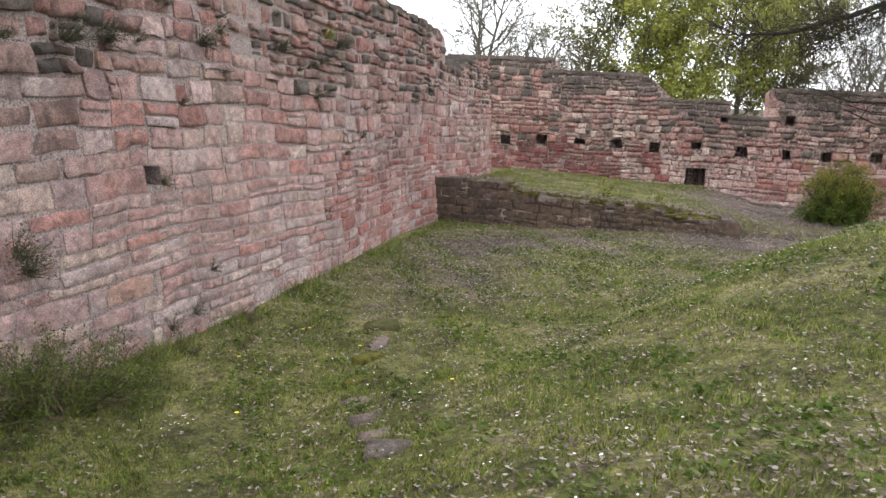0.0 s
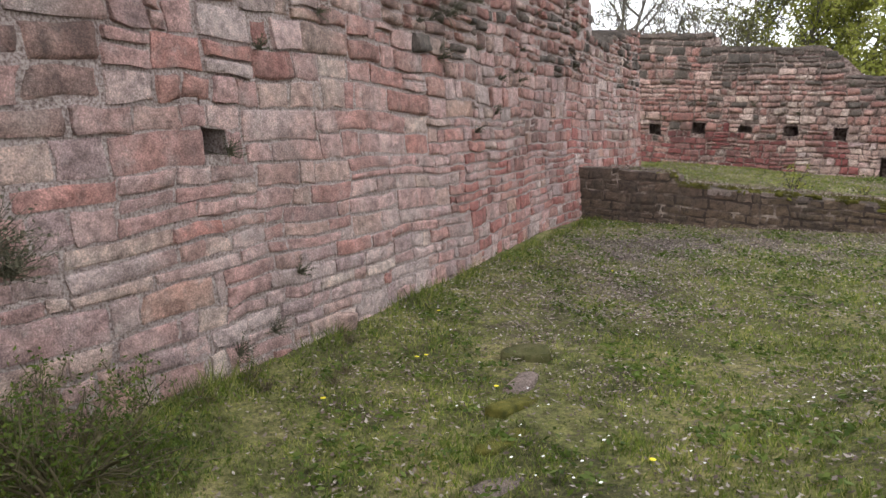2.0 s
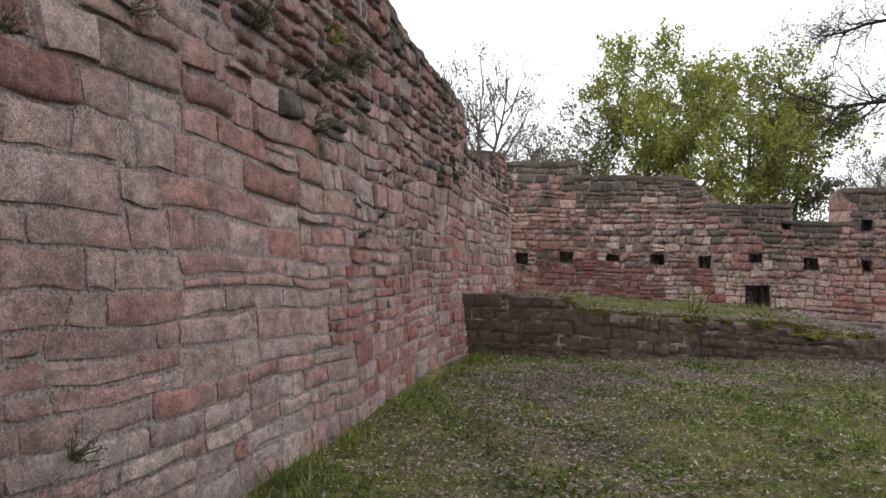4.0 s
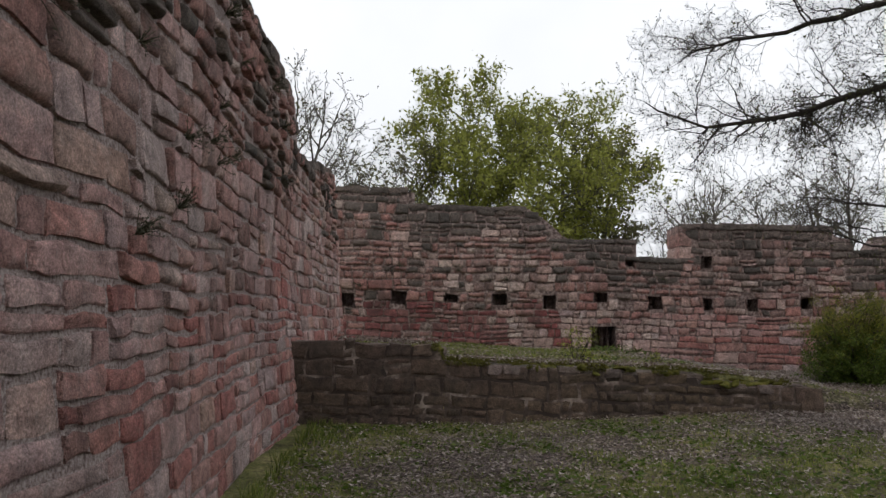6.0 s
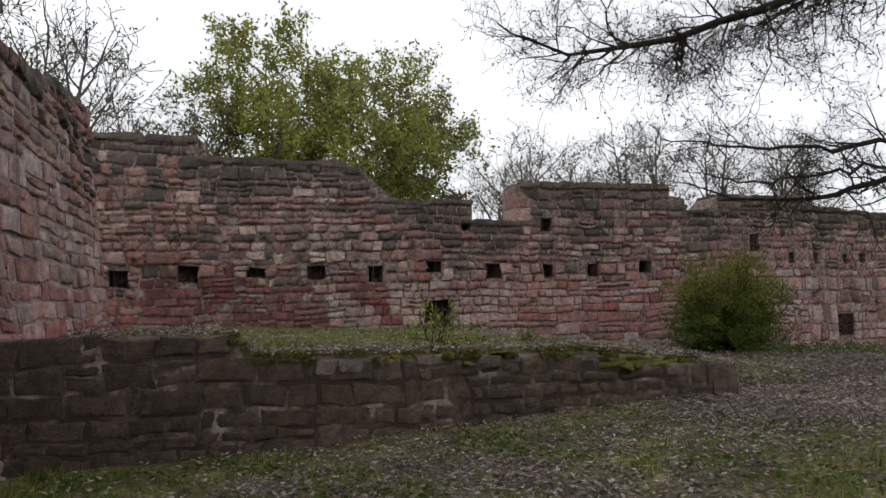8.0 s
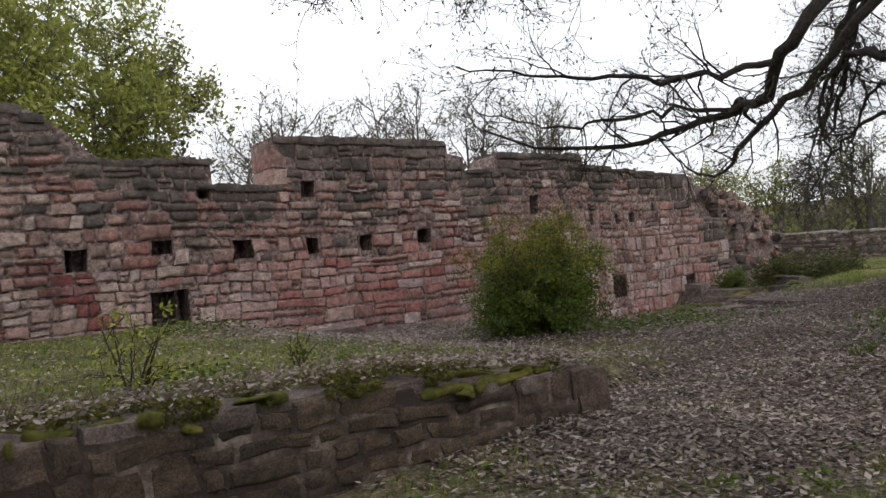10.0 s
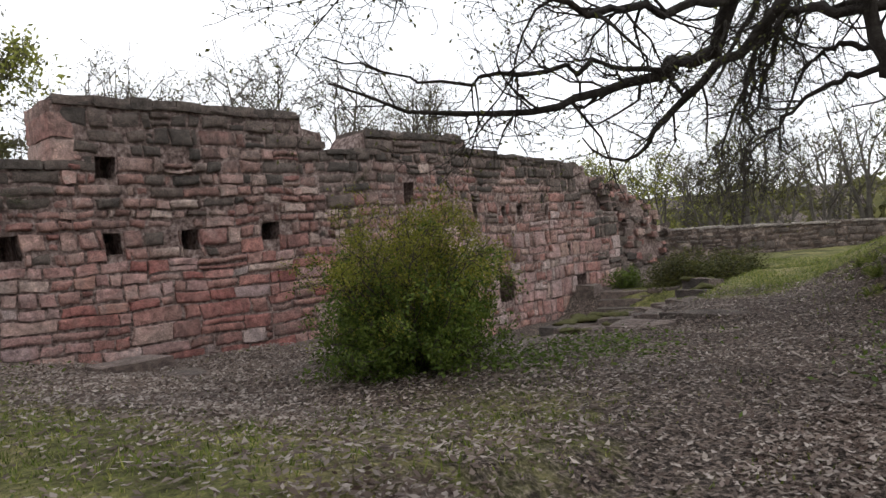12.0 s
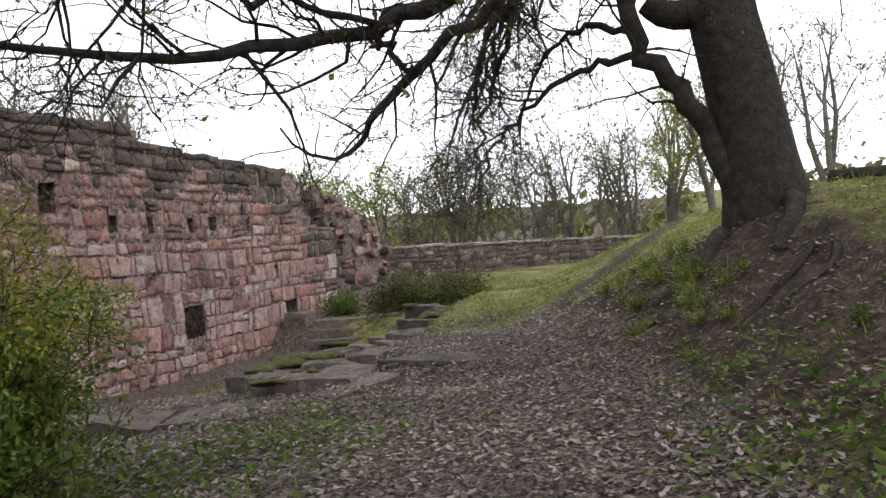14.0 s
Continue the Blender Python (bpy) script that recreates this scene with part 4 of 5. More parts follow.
# ---- woods far off ----
def far_woods():
    g = np.random.RandomState(3)
    P = []
    for ring, n, h, s in ((46, 160, 4.2, 0.55), (75, 230, 7, 0.9), (130, 300, 9, 1.6), (300, 420, 12, 3.2)):
        a = g.uniform(0, 2 * math.pi, n)
        r = ring * g.uniform(0.85, 1.2, n)
        cx, cy = 6 + r * np.cos(a), 12 + r * np.sin(a)
        cz = ground_z(cx, cy, False)
        m = 46
        k = np.repeat(np.arange(n), m)
        hh = h * g.uniform(0.5, 1.1, n)
        off = g.normal(0, 1, (n * m, 3)) * np.stack([hh[k] * 0.33, hh[k] * 0.33, hh[k] * 0.26], 1)
        c = np.stack([cx[k], cy[k], cz[k] + hh[k] * 0.5], 1) + off
        a1 = g.normal(0, 1, (n * m, 3))
        a1 /= np.linalg.norm(a1, axis=1)[:, None]
        b1 = np.cross(a1, g.normal(0, 1, (n * m, 3)))
        b1 /= np.linalg.norm(b1, axis=1)[:, None]
        q = s * g.uniform(0.4, 1.0, (n * m, 1))
        P.append(np.stack([c - a1 * q, c + b1 * q * 0.5, c + a1 * q, c - b1 * q * 0.5], 1))
    o = tri_cloud("far_woods", np.concatenate(P), M_LEAF_OLIVE)
    tagged(o, "far wooded slopes in olive spring colours", "woods", kind="stuff")


far_woods()


# ---- shrubs ----
def shrub(name, label, x, y, radius, height, seed, leaf_mat, nstem, per, size, spread=0.07, flat=0.0, lift=0.03, el=(0.5, 1.6), bark=None, shoot_mat=None):
    rng = random.Random(seed)
    z0 = float(ground_z(x, y)) - 0.03
    stems, tips = [], []
    for i in range(nstem):
        az = rng.uniform(0, 6.28)
        e = rng.uniform(*el)
        l = 1.0 / math.hypot(math.cos(math.atan(e)) / radius, math.sin(math.atan(e)) / height) * rng.uniform(0.75, 1.05)
        b = radius * 0.18
        q, qr = wander(rng, (x + b * math.cos(az) * rng.random(), y + b * math.sin(az) * rng.random(), z0), (math.cos(az), math.sin(az), e), l, 0.012, 0.004, 7, 0.12, lift)
        polys = [(q, qr)]
        stems.append(polys)
        branch_out(rng, polys, tips, q, qr, 0, [(5.0, 0.32 * radius + 0.1, 0.2, 0.03, 0.15), (6.0, 0.16 * radius + 0.06, 0.2, 0.03, 0.1)])
    root = new(name)
    root.location = (x, y, z0)
    off = np.array((x, y, z0))
    for mine in stems:
        V, F = skin(mine)
        obj("stem", np.array(V) - off, F, bark or M_TWIG, root, True)
    tips = np.array(tips)
    if shoot_mat:
        up = (tips[:, 2] - z0) / height + np.random.RandomState(seed).normal(0, 0.16, len(tips))
        tri_cloud("shoot_foliage", leaves(seed + 1, tips[up > 0.46], per, spread, size * 0.9, flat) - off, shoot_mat, root)
        tips, size = tips[up <= 0.46], size * 1.35
    tri_cloud("foliage", leaves(seed, tips, per, spread, size, flat) - off, leaf_mat, root)
    return tagged(root, label, "shrub")


shrub("green_shrub", "dense rounded green shrub with yellow-green shoots before the wall", 4.9, 20.5, 0.82, 1.75, 8, M_LEAF_SHRUB, 130, 21, 0.017, 0.045, 0.0, -0.01, (0.0, 4.2), None, M_LEAF_SHOOT)
shrub("juniper_bush", "low spreading dark olive juniper among the foundations", 17.9, 23.3, 1.35, 0.42, 9, M_JUNIPER, 120, 9, 0.034, 0.07, 0.75, -0.03, (0.0, 0.6))
shrub("ivy_bush", "low tangled green bush at the foot of the wall", 17.4, 25.4, 0.5, 0.35, 19, M_LEAF_SHRUB, 40, 8, 0.03, 0.06, 0.0, 0.02, (0.2, 2.0))
shrub("young_sapling", "small sapling in fresh yellow-green leaf behind the low wall", -1.0, 18.25, 0.32, 0.6, 15, M_LEAF_BIRCH, 8, 4, 0.024, 0.035, 0.0, 0.05, (1.0, 4.0))
shrub("young_sapling", "small sapling in fresh yellow-green leaf on the terrace", 0.3, 18.5, 0.24, 0.38, 16, M_LEAF_BIRCH, 7, 4, 0.022, 0.03, 0.0, 0.05, (1.0, 4.0))
shrub("broom_bush", "untidy green and straw-coloured bush at the wall foot", -4.55, 4.0, 0.8, 0.55, 10, M_LEAF_SHRUB, 52, 8, 0.016, 0.035, 0.0, 0.0, (0.3, 1.8), M_DRYGRASS)


# ---- parapet and rubble at the far end ----
M_ROCK = stone_material("weathered_foundation_stone", [(0.0, (0.13, 0.10, 0.09)), (0.3, (0.17, 0.135, 0.12)), (0.6, (0.10, 0.085, 0.075)), (0.85, (0.21, 0.165, 0.15))], 0.4, 0.4, (0.22, 0.20, 0.175), tint=(0.12, 0.095, 0.08))

M_PALEGREY = stone_material("pale_coping_stone", [(0.0, (0.22, 0.20, 0.18)), (0.5, (0.28, 0.255, 0.23)), (0.8, (0.19, 0.17, 0.15))], 0.4, 0.3, (0.33, 0.31, 0.28), tint=(0.2, 0.18, 0.16))


def low_zone_far(u, v):
    return M_GREY, (0.25, 0.6), 0.025, (0.0, 0.03), 0.3


wall_east = Wall("wall_east", (23.2, 28.1, 0), (0.69, -0.724, 0), (-0.724, -0.69, 0), [(0, 0.50), (3.0, 0.45), (9.0, 0.26), (14.0, 0.14)], -2.0, [], 0.0, 0.5, 21, low_zone_far, M_MORTAR_LOW,
                 "low dark grey parapet wall with flat coping")
wall_east.lay(lambda u, v: False)


def rock(name, label, x, y, z, sx, sy, sz, rz, seed, material, rough=0.06, group="", category="stone block", kind="", soft=0.22, parent=None):
    """A worn block, its middle at x, y and its top at z."""
    bm = bmesh.new()
    bmesh.ops.create_cube(bm, size=1)
    bmesh.ops.subdivide_edges(bm, edges=bm.edges[:], cuts=4, use_grid_fill=True)
    rng = Vector((seed * 3.1, seed * 1.7, seed * 0.9))
    for v in bm.verts:
        c = v.co.copy()
        m = max(abs(c.x), abs(c.y), abs(c.z))
        rnd = Vector((c.x, c.y, c.z)).normalized() * 0.62
        c = c.lerp(rnd, soft)
        c = Vector((c.x * sx, c.y * sy, c.z * sz))
        n = noise.noise_vector(c * 2.2 + rng) * rough * 1.6 + noise.noise_vector(c * 6.5 + rng) * rough * 0.6
        v.co = c + n
    me = bpy.data.meshes.new(name)
    bm.to_mesh(me)
    bm.free()
    me.materials.append(material)
    me.polygons.foreach_set("use_smooth", [True] * len(me.polygons))
    if soft < 0.15:
        me.set_sharp_from_angle(angle=radians(38))
    o = new(name, me)
    o.matrix_world = pose(x, y, z - sz / 2, 0, 0, rz)
    if parent:
        o.parent = parent
        return o
    return tagged(o, label, category, group, kind)


FG = "foundation stones"
L1 = "worn brown foundation block bedded in the ground"
M_MOSS_DARK = simple("olive_moss", [(0.3, (0.045, 0.045, 0.018)), (0.5, (0.085, 0.085, 0.03)), (0.7, (0.13, 0.115, 0.06))], 9, 0.95, 60, 0.9, 0.03)
FOUND = [  # x, y, top, length, width, height, turn
    (9.42, 19.42, -0.50, 1.5, 0.34, 0.6, 96), (9.85, 20.75, -0.74, 0.98, 0.72, 0.8, 95), (8.6, 20.35, -1.06, 0.7, 0.5, 0.4, 60),
    (10.3, 21.55, -0.88, 0.40, 0.42, 0.7, 96), (10.42, 21.98, -0.90, 0.42, 0.44, 0.7, 99), (10.55, 22.46, -0.92, 0.46, 0.42, 0.7, 101), (10.75, 22.95, -0.96, 0.5, 0.4, 0.6, 104),
    (7.72, 20.45, -0.67, 0.58, 0.56, 0.4, 94), (7.62, 21.05, -0.66, 0.58, 0.54, 0.4, 96), (7.5, 21.66, -0.67, 0.6, 0.52, 0.4, 98), (7.4, 22.25, -0.69, 0.5, 0.5, 0.4, 95),
    (10.75, 21.75, -0.86, 0.6, 0.5, 0.8, 110), (11.1, 22.35, -0.90, 0.7, 0.5, 0.8, 116), (11.35, 21.2, -0.76, 0.6, 0.45, 0.8, 100),
    (11.75, 21.75, -0.84, 0.5, 0.42, 0.7, 104), (12.05, 22.3, -0.92, 0.55, 0.45, 0.7, 115), (12.5, 21.3, -0.66, 0.6, 0.5, 0.8, 78),
    (12.95, 21.9, -0.80, 0.55, 0.42, 0.7, 96), (13.35, 21.45, -0.58, 0.7, 0.55, 0.9, 70), (13.55, 22.3, -0.95, 0.5, 0.4, 0.5, 130),
    (12.9, 22.9, -1.05, 0.6, 0.4, 0.5, 118), (11.8, 23.1, -1.08, 0.55, 0.4, 0.5, 125), (14.2, 22.0, -0.66, 0.6, 0.45, 0.8, 85), (10.1, 23.4, -1.2, 0.5, 0.36, 0.35, 20),
    (14.05, 21.7, -0.42, 0.7, 0.5, 0.8, 75), (16.5, 25.9, -0.72, 0.5, 0.5, 1.0, 3)]
rf = random.Random(15)
for k in range(34):
    t = rf.random()
    y0 = 21.4 + 1.7 * rf.random()
    FOUND.append((10.75 + 1.5 * t, y0 + 0.1 * t, -0.80 + 0.03 * t - 0.1 * (y0 - 21.4) + rf.uniform(-0.08, 0.05), rf.uniform(0.25, 0.5), rf.uniform(0.2, 0.36), 0.34, rf.uniform(60, 130)))
for row in range(3):
    for k in range(4):
        FOUND.append((16.35 + 0.06 * k + 0.1 * row, 24.0 - 0.42 * k + 0.15 * (row % 2), -1.18 + 0.17 * row, 0.40, 0.4, 0.26 if row else 0.6, 96 + 3 * k))
for k, (x, y, z, sx, sy, sz, rz) in enumerate(FOUND):
    rock("foundation_stone", L1, x, y, z, sx, sy, sz, rz, k + 1, M_ROCK if k % 3 else M_GREY, 0.035, FG, soft=0.10)
rock("loose_slab", "worn grey slab at the edge of the sunken foundations", 8.2, 19.82, float(ground_z(8.2, 19.82)) + 0.05, 0.95, 0.26, 0.3, -8, 47, M_ROCK, 0.02, soft=0.08)
for k in range(3):
    rock("stone_step", "worn straight stone step among the foundations", 15.85 + 0.34 * k, 24.55 + 0.12 * k, -1.24 + 0.17 * k, 1.3, 0.46, 0.34, 116 - 5 * k, 50 + k, M_GREY, 0.010, "stone steps", "step", soft=0.03)
PG = "plinth stones"
PLINTH = [(3.65, 24.15, -0.42, 0.85, 0.5, 0.36, 8), (3.5, 23.0, -0.50, 0.85, 0.5, 0.2, -10), (5.5, 23.6, -0.68, 0.45, 0.3, 0.2, 30), (4.75, 25.72, -0.76, 0.78, 0.6, 0.5, 2),
          (5.55, 25.7, -0.80, 0.80, 0.6, 0.5, -2), (6.35, 25.62, -0.80, 0.78, 0.66, 0.5, -5), (7.15, 25.6, -0.82, 0.8, 0.66, 0.5, -3), (8.1, 25.9, -0.85, 1.2, 0.4, 0.4, 2), (9.3, 25.95, -0.95, 1.3, 0.4, 0.4, 0)]
for k, (x, y, z, sx, sy, sz, rz) in enumerate(PLINTH):
    rock("plinth_stone", "flat worn plinth stone at the foot of the wall", x, y, z, sx, sy, sz, rz, 80 + k, M_ROCK, 0.025, PG, soft=0.06)
for k, (x, y, z, sx) in enumerate([(10.2, 22.2, -0.9, 0.6), (10.75, 21.8, -0.82, 0.45), (11.1, 22.4, -0.85, 0.65), (12.05, 22.35, -0.88, 0.5), (12.5, 21.3, -0.63, 0.4), (15.6, 24.5, -1.25, 0.8), (13.4, 21.4, -0.55, 0.5), (11.0, 22.7, -0.86, 0.9), (11.3, 22.2, -0.78, 0.8), (11.6, 22.9, -0.9, 0.7), (14.0, 21.8, -0.38, 0.7)]):
    rock("moss_cushion", "olive moss sheet on a foundation block", x, y, z, sx * 0.8, 0.26, 0.08, 115, 700 + k, M_MOSS_DARK, 0.07, "moss cushions", "moss", soft=0.7)
# rubble where the curtain wall has collapsed
rr = random.Random(5)
for k in range(170):
    t = rr.random()
    f = rr.random()
    x, y = 18.5 + 6.2 * t, 26.75 + 0.9 * t - 0.3 * f + rr.uniform(-0.12, 0.12)
    zt = (2.45 - 1.85 * t ** 1.4) * (1 - f) - 1.0 * f
    s = rr.uniform(0.13, 0.28)
    rock("rubble_stone", "rough grey rubble core stone of the collapsed wall", x, y, max(zt, -0.7), s * 1.3, s, s * 0.8, rr.uniform(0, 180), 100 + k, M_MIX if k % 3 == 0 else M_GREY if k % 3 == 1 else M_ROCK, 0.04, "collapsed rubble", soft=0.12)
tagged(obj("rubble_core", [(17.4, 26.4, -1.6), (25.2, 27.4, -1.6), (25.2, 29.0, -1.6), (17.4, 28.2, -1.6), (18.3, 26.9, 2.3), (21.2, 27.1, 1.75), (24.6, 27.9, 0.4), (18.3, 28.0, 2.25), (21.2, 28.2, 1.7), (24.6, 28.7, 0.4)],
           [(0, 1, 6, 5, 4), (1, 2, 9, 6), (2, 3, 7, 8, 9), (3, 0, 4, 7), (4, 5, 8, 7), (5, 6, 9, 8)], M_MORTAR_DARK), "earth and mortar core of the collapsed wall", "wall", kind="structure")

# capping stones along the broken wall tops
def caps(wall, u0, u1, material, seed, high, step=(0.3, 0.7)):
    r = random.Random(seed)
    u = u0
    while u < u1:
        L = r.uniform(*step)
        m = u + L / 2
        h = min(wall.height(u + 0.03), wall.height(u + L - 0.03), wall.height(m))
        t = high * r.uniform(0.75, 1.25)
        deep = wall.thick + 0.06
        p = Vector(wall.at(m, h, -wall.thick / 2 + r.uniform(-0.01, 0.03)))
        rz = math.degrees(math.atan2(wall.a.y, wall.a.x)) + r.uniform(-2, 2)
        rock("capstone", "", p.x, p.y, h + t * 0.55, L * 0.99, deep, t, rz, seed + int(u * 7), material, 0.022, soft=0.06, parent=wall.root)
        u += L


caps(wall_north, -6.0, -0.45, M_GREY, 900, 0.14)
caps(wall_north, 0.55, 2.5, M_GREY, 910, 0.13)
caps(wall_north, 2.6, 3.7, M_GREY, 915, 0.13)
caps(wall_north, 3.8, 7.95, M_GREY, 920, 0.15)
caps(wall_north, 8.5, 9.2, M_GREY, 925, 0.12)
caps(wall_north, 9.5, 12.5, M_GREY, 930, 0.14)
caps(wall_north, 12.6, 17.4, M_GREY, 940, 0.12)
caps(wall_west, 10.0, 17.9, M_GREY, 950, 0.14)
caps(wall_west, 18.1, 23.1, M_GREY, 960, 0.14)
caps(wall_east, 0.0, 14.0, M_PALEGREY, 970, 0.07, (0.6, 1.1))

for k, (z, h) in enumerate([(2.62, 0.42), (2.98, 0.36), (3.16, 0.2)]):
    rock("quoin", "", 3.86, 26.85, z, 0.34, 0.95, h, 0, 990 + k, M_MIX if k else M_PALE, 0.03, soft=0.08, parent=wall_north.root)
for k, (z, h) in enumerate([(-0.42, 0.32), (-0.72, 0.32), (-1.0, 0.3)]):
    rock("quoin", "", 1.98, 17.38, z + 0.1, 0.3, 0.88, h, 0, 995 + k, M_BROWN, 0.02, soft=0.06, parent=wall_low.root)

# kerb line in the grass of the court
KG = "kerb stones in the grass"
for k, (x, y, sx, sy, rz) in enumerate([(-1.62, 3.75, 0.34, 0.3, 15), (-1.85, 4.2, 0.3, 0.16, 60), (-2.1, 4.65, 0.42, 0.16, 66), (-2.35, 5.15, 0.45, 0.15, 70), (-2.55, 5.65, 0.45, 0.15, 74), (-2.72, 6.2, 0.5, 0.18, 80), (-2.82, 6.7, 0.36, 0.16, 84)]):
    rock("kerb_stone", "half-buried mossy kerb stone in the grass", x, y, float(ground_z(x, y)) + 0.035, sx, sy, 0.2, rz, 200 + k, M_MOSS if k in (4, 5) else M_ROCK, 0.03, KG)
rock("loose_stone", "mossy brown stone lying half sunk in the grass", -3.0, 7.4, float(ground_z(-3.0, 7.4)) + 0.09, 0.40, 0.28, 0.24, 12, 210, M_MOSS_DARK, 0.06)
for k, (x, y, s) in enumerate([(2.6, 6.6, 0.3), (2.3, 5.2, 0.22), (1.7, 3.9, 0.2), (3.4, 9.5, 0.3)]):
    rock("loose_stone", "dark stone showing through the turf of the bank", x, y, float(ground_z(x, y)) + 0.05, s * 1.4, s, s * 0.6, 40 * k, 220 + k, M_ROCK, 0.04)
rock("foot_stone", "pale stone at the foot of the wall", -4.83, 7.35, -0.72, 0.18, 0.14, 0.16, 10, 230, M_PALE, 0.03)

# loose top stones and moss of the low wall
for k in range(26):
    u = -5.0 + 6.9 * k / 25 + rr.uniform(-0.1, 0.1)
    zt = wall_low.height(u) + 0.03
    rock("coping_stone", "flat broken stone on the crest of the low wall", u, 17.22 + rr.uniform(-0.06, 0.06), zt - 0.005, rr.uniform(0.25, 0.55), rr.uniform(0.3, 0.5), 0.12, rr.uniform(-15, 15), 300 + k, M_ROCK, 0.025, "crest stones of the low wall", soft=0.12)
for k in range(44):
    u = -3.9 + 5.4 * rr.random() ** 1.1
    f = rr.random() ** 1.6
    rock("moss_cushion", "yellow-green moss cushion on the wall crest", u, 16.99 + 0.42 * f, wall_low.height(u) + 0.045, rr.uniform(0.1, 0.26), rr.uniform(0.07, 0.14), 0.055, rr.uniform(-30, 30), 340 + k, M_MOSS, 0.05, "moss cushions", "moss", soft=0.6)


def moss_fuzz():
    g = np.random.RandomState(61)
    n = 30000
    x = -3.9 + 5.6 * g.uniform(0, 1, n) ** 1.05
    y = 16.95 + 0.5 * g.uniform(0, 1, n) ** 1.5
    keep = wobble(x, y, 2.2, 4) + 0.6 * wobble(x, y, 7.0, 1) > 0.05
    x, y = x[keep], y[keep]
    z = np.interp(x, [-5.3, -3.2, -3.1, 0.4, 2.0], [0.22, 0.14, -0.04, -0.13, -0.3]) + g.uniform(0.03, 0.075, len(x)) - 0.05 * (y < 16.99)
    tagged(tri_cloud("moss", leaves(62, np.stack([x, y, z], 1), 1, 0.008, 0.014), M_MOSS), "fuzzy yellow-green moss along the crest of the low wall", "moss", kind="stuff")


moss_fuzz()


# ---- weeds on the walls ----
def weed(name, label, x, y, z, out, size, seed, material, n=26, droop=0.0):
    rng = random.Random(seed)
    polys = []
    P = []
    for i in range(n):
        d = np.array([out[0] + rng.gauss(0, 0.55), out[1] + rng.gauss(0, 0.55), 0.75 + rng.gauss(0, 0.45) - droop])
        q, qr = wander(rng, (x, y, z), d, size * rng.uniform(0.5, 1.1), 0.0035, 0.0015, 4, 0.15, 0.0)
        polys.append((q, qr))
        P.append(q[1:])
    root = new(name)
    root.location = (x, y, z)
    V, F = skin(polys)
    off = np.array((x, y, z))
    tagged(obj("stalk_tuft", np.array(V) - off, F, material, root), kind="stuff")
    tri_cloud("leaves", leaves(seed, np.concatenate(P), 2, size * 0.04, 0.007 + size * 0.02) - off, material, root)
    return tagged(root, label, "weed", "weeds rooted in the masonry")


WL = "grey-green weed tuft rooted in the wall joints"


def west_spot(u, v):
    return wall_west.at(u, v, 0.03)


for k, (u, v, s) in enumerate([(4.0, 0.42, 0.36), (4.1, 0.25, 0.3), (5.92, 0.82, 0.2), (6.71, -0.24, 0.16), (5.85, -0.72, 0.22), (6.31, -0.68, 0.16), (6.43, 1.68, 0.16), (11.0, 1.02, 0.16),
                               (11.85, 1.3, 0.18), (4.85, 2.2, 0.32), (5.3, 2.25, 0.3), (6.93, 2.35, 0.34), (10.85, 2.8, 0.36), (8.9, 2.5, 0.3)]):
    weed("wall_weed", WL, *west_spot(u, v), (1, 0), s, 400 + k, M_WALLWEED, 60 if s > 0.28 else 26)
weed("wall_weed", "yellow-green sprouting plant high on the wall", *west_spot(10.46, 2.9), (1, 0), 0.3, 425, M_LEAF_BIRCH, 30)
rw = random.Random(19)
for k in range(40):
    u, v = rw.uniform(3.5, 17.0), rw.uniform(1.8, 3.6)
    weed("wall_weed", WL, *west_spot(u, v), (1, 0), rw.uniform(0.1, 0.3), 430 + k, M_WALLWEED, 18, 0.3)
for k, (u, v) in enumerate([(-3.9, 1.9), (-2.3, 1.85), (-4.9, 1.4), (0.3, 2.4), (3.2, 1.7), (-1.0, 1.6), (9.3, 2.0), (12.6, 0.4)]):
    weed("wall_weed", WL, *wall_north.at(u, v, 0.02), (0, -1), 0.28, 480 + k, M_WALLWEED, 30, 0.4)


# ---- grass, dead leaves, flowers ----
def spread_points(seed, n, x0, x1, y0, y1):
    g = np.random.RandomState(seed)
    return g, g.uniform(x0, x1, n), g.uniform(y0, y1, n)


def clear_of_walls(x, y):
    ok = (x > -4.85) & (y < 26.1)
    return ok & ~((y > 16.9) & (y < 17.8) & (x < 2.05))


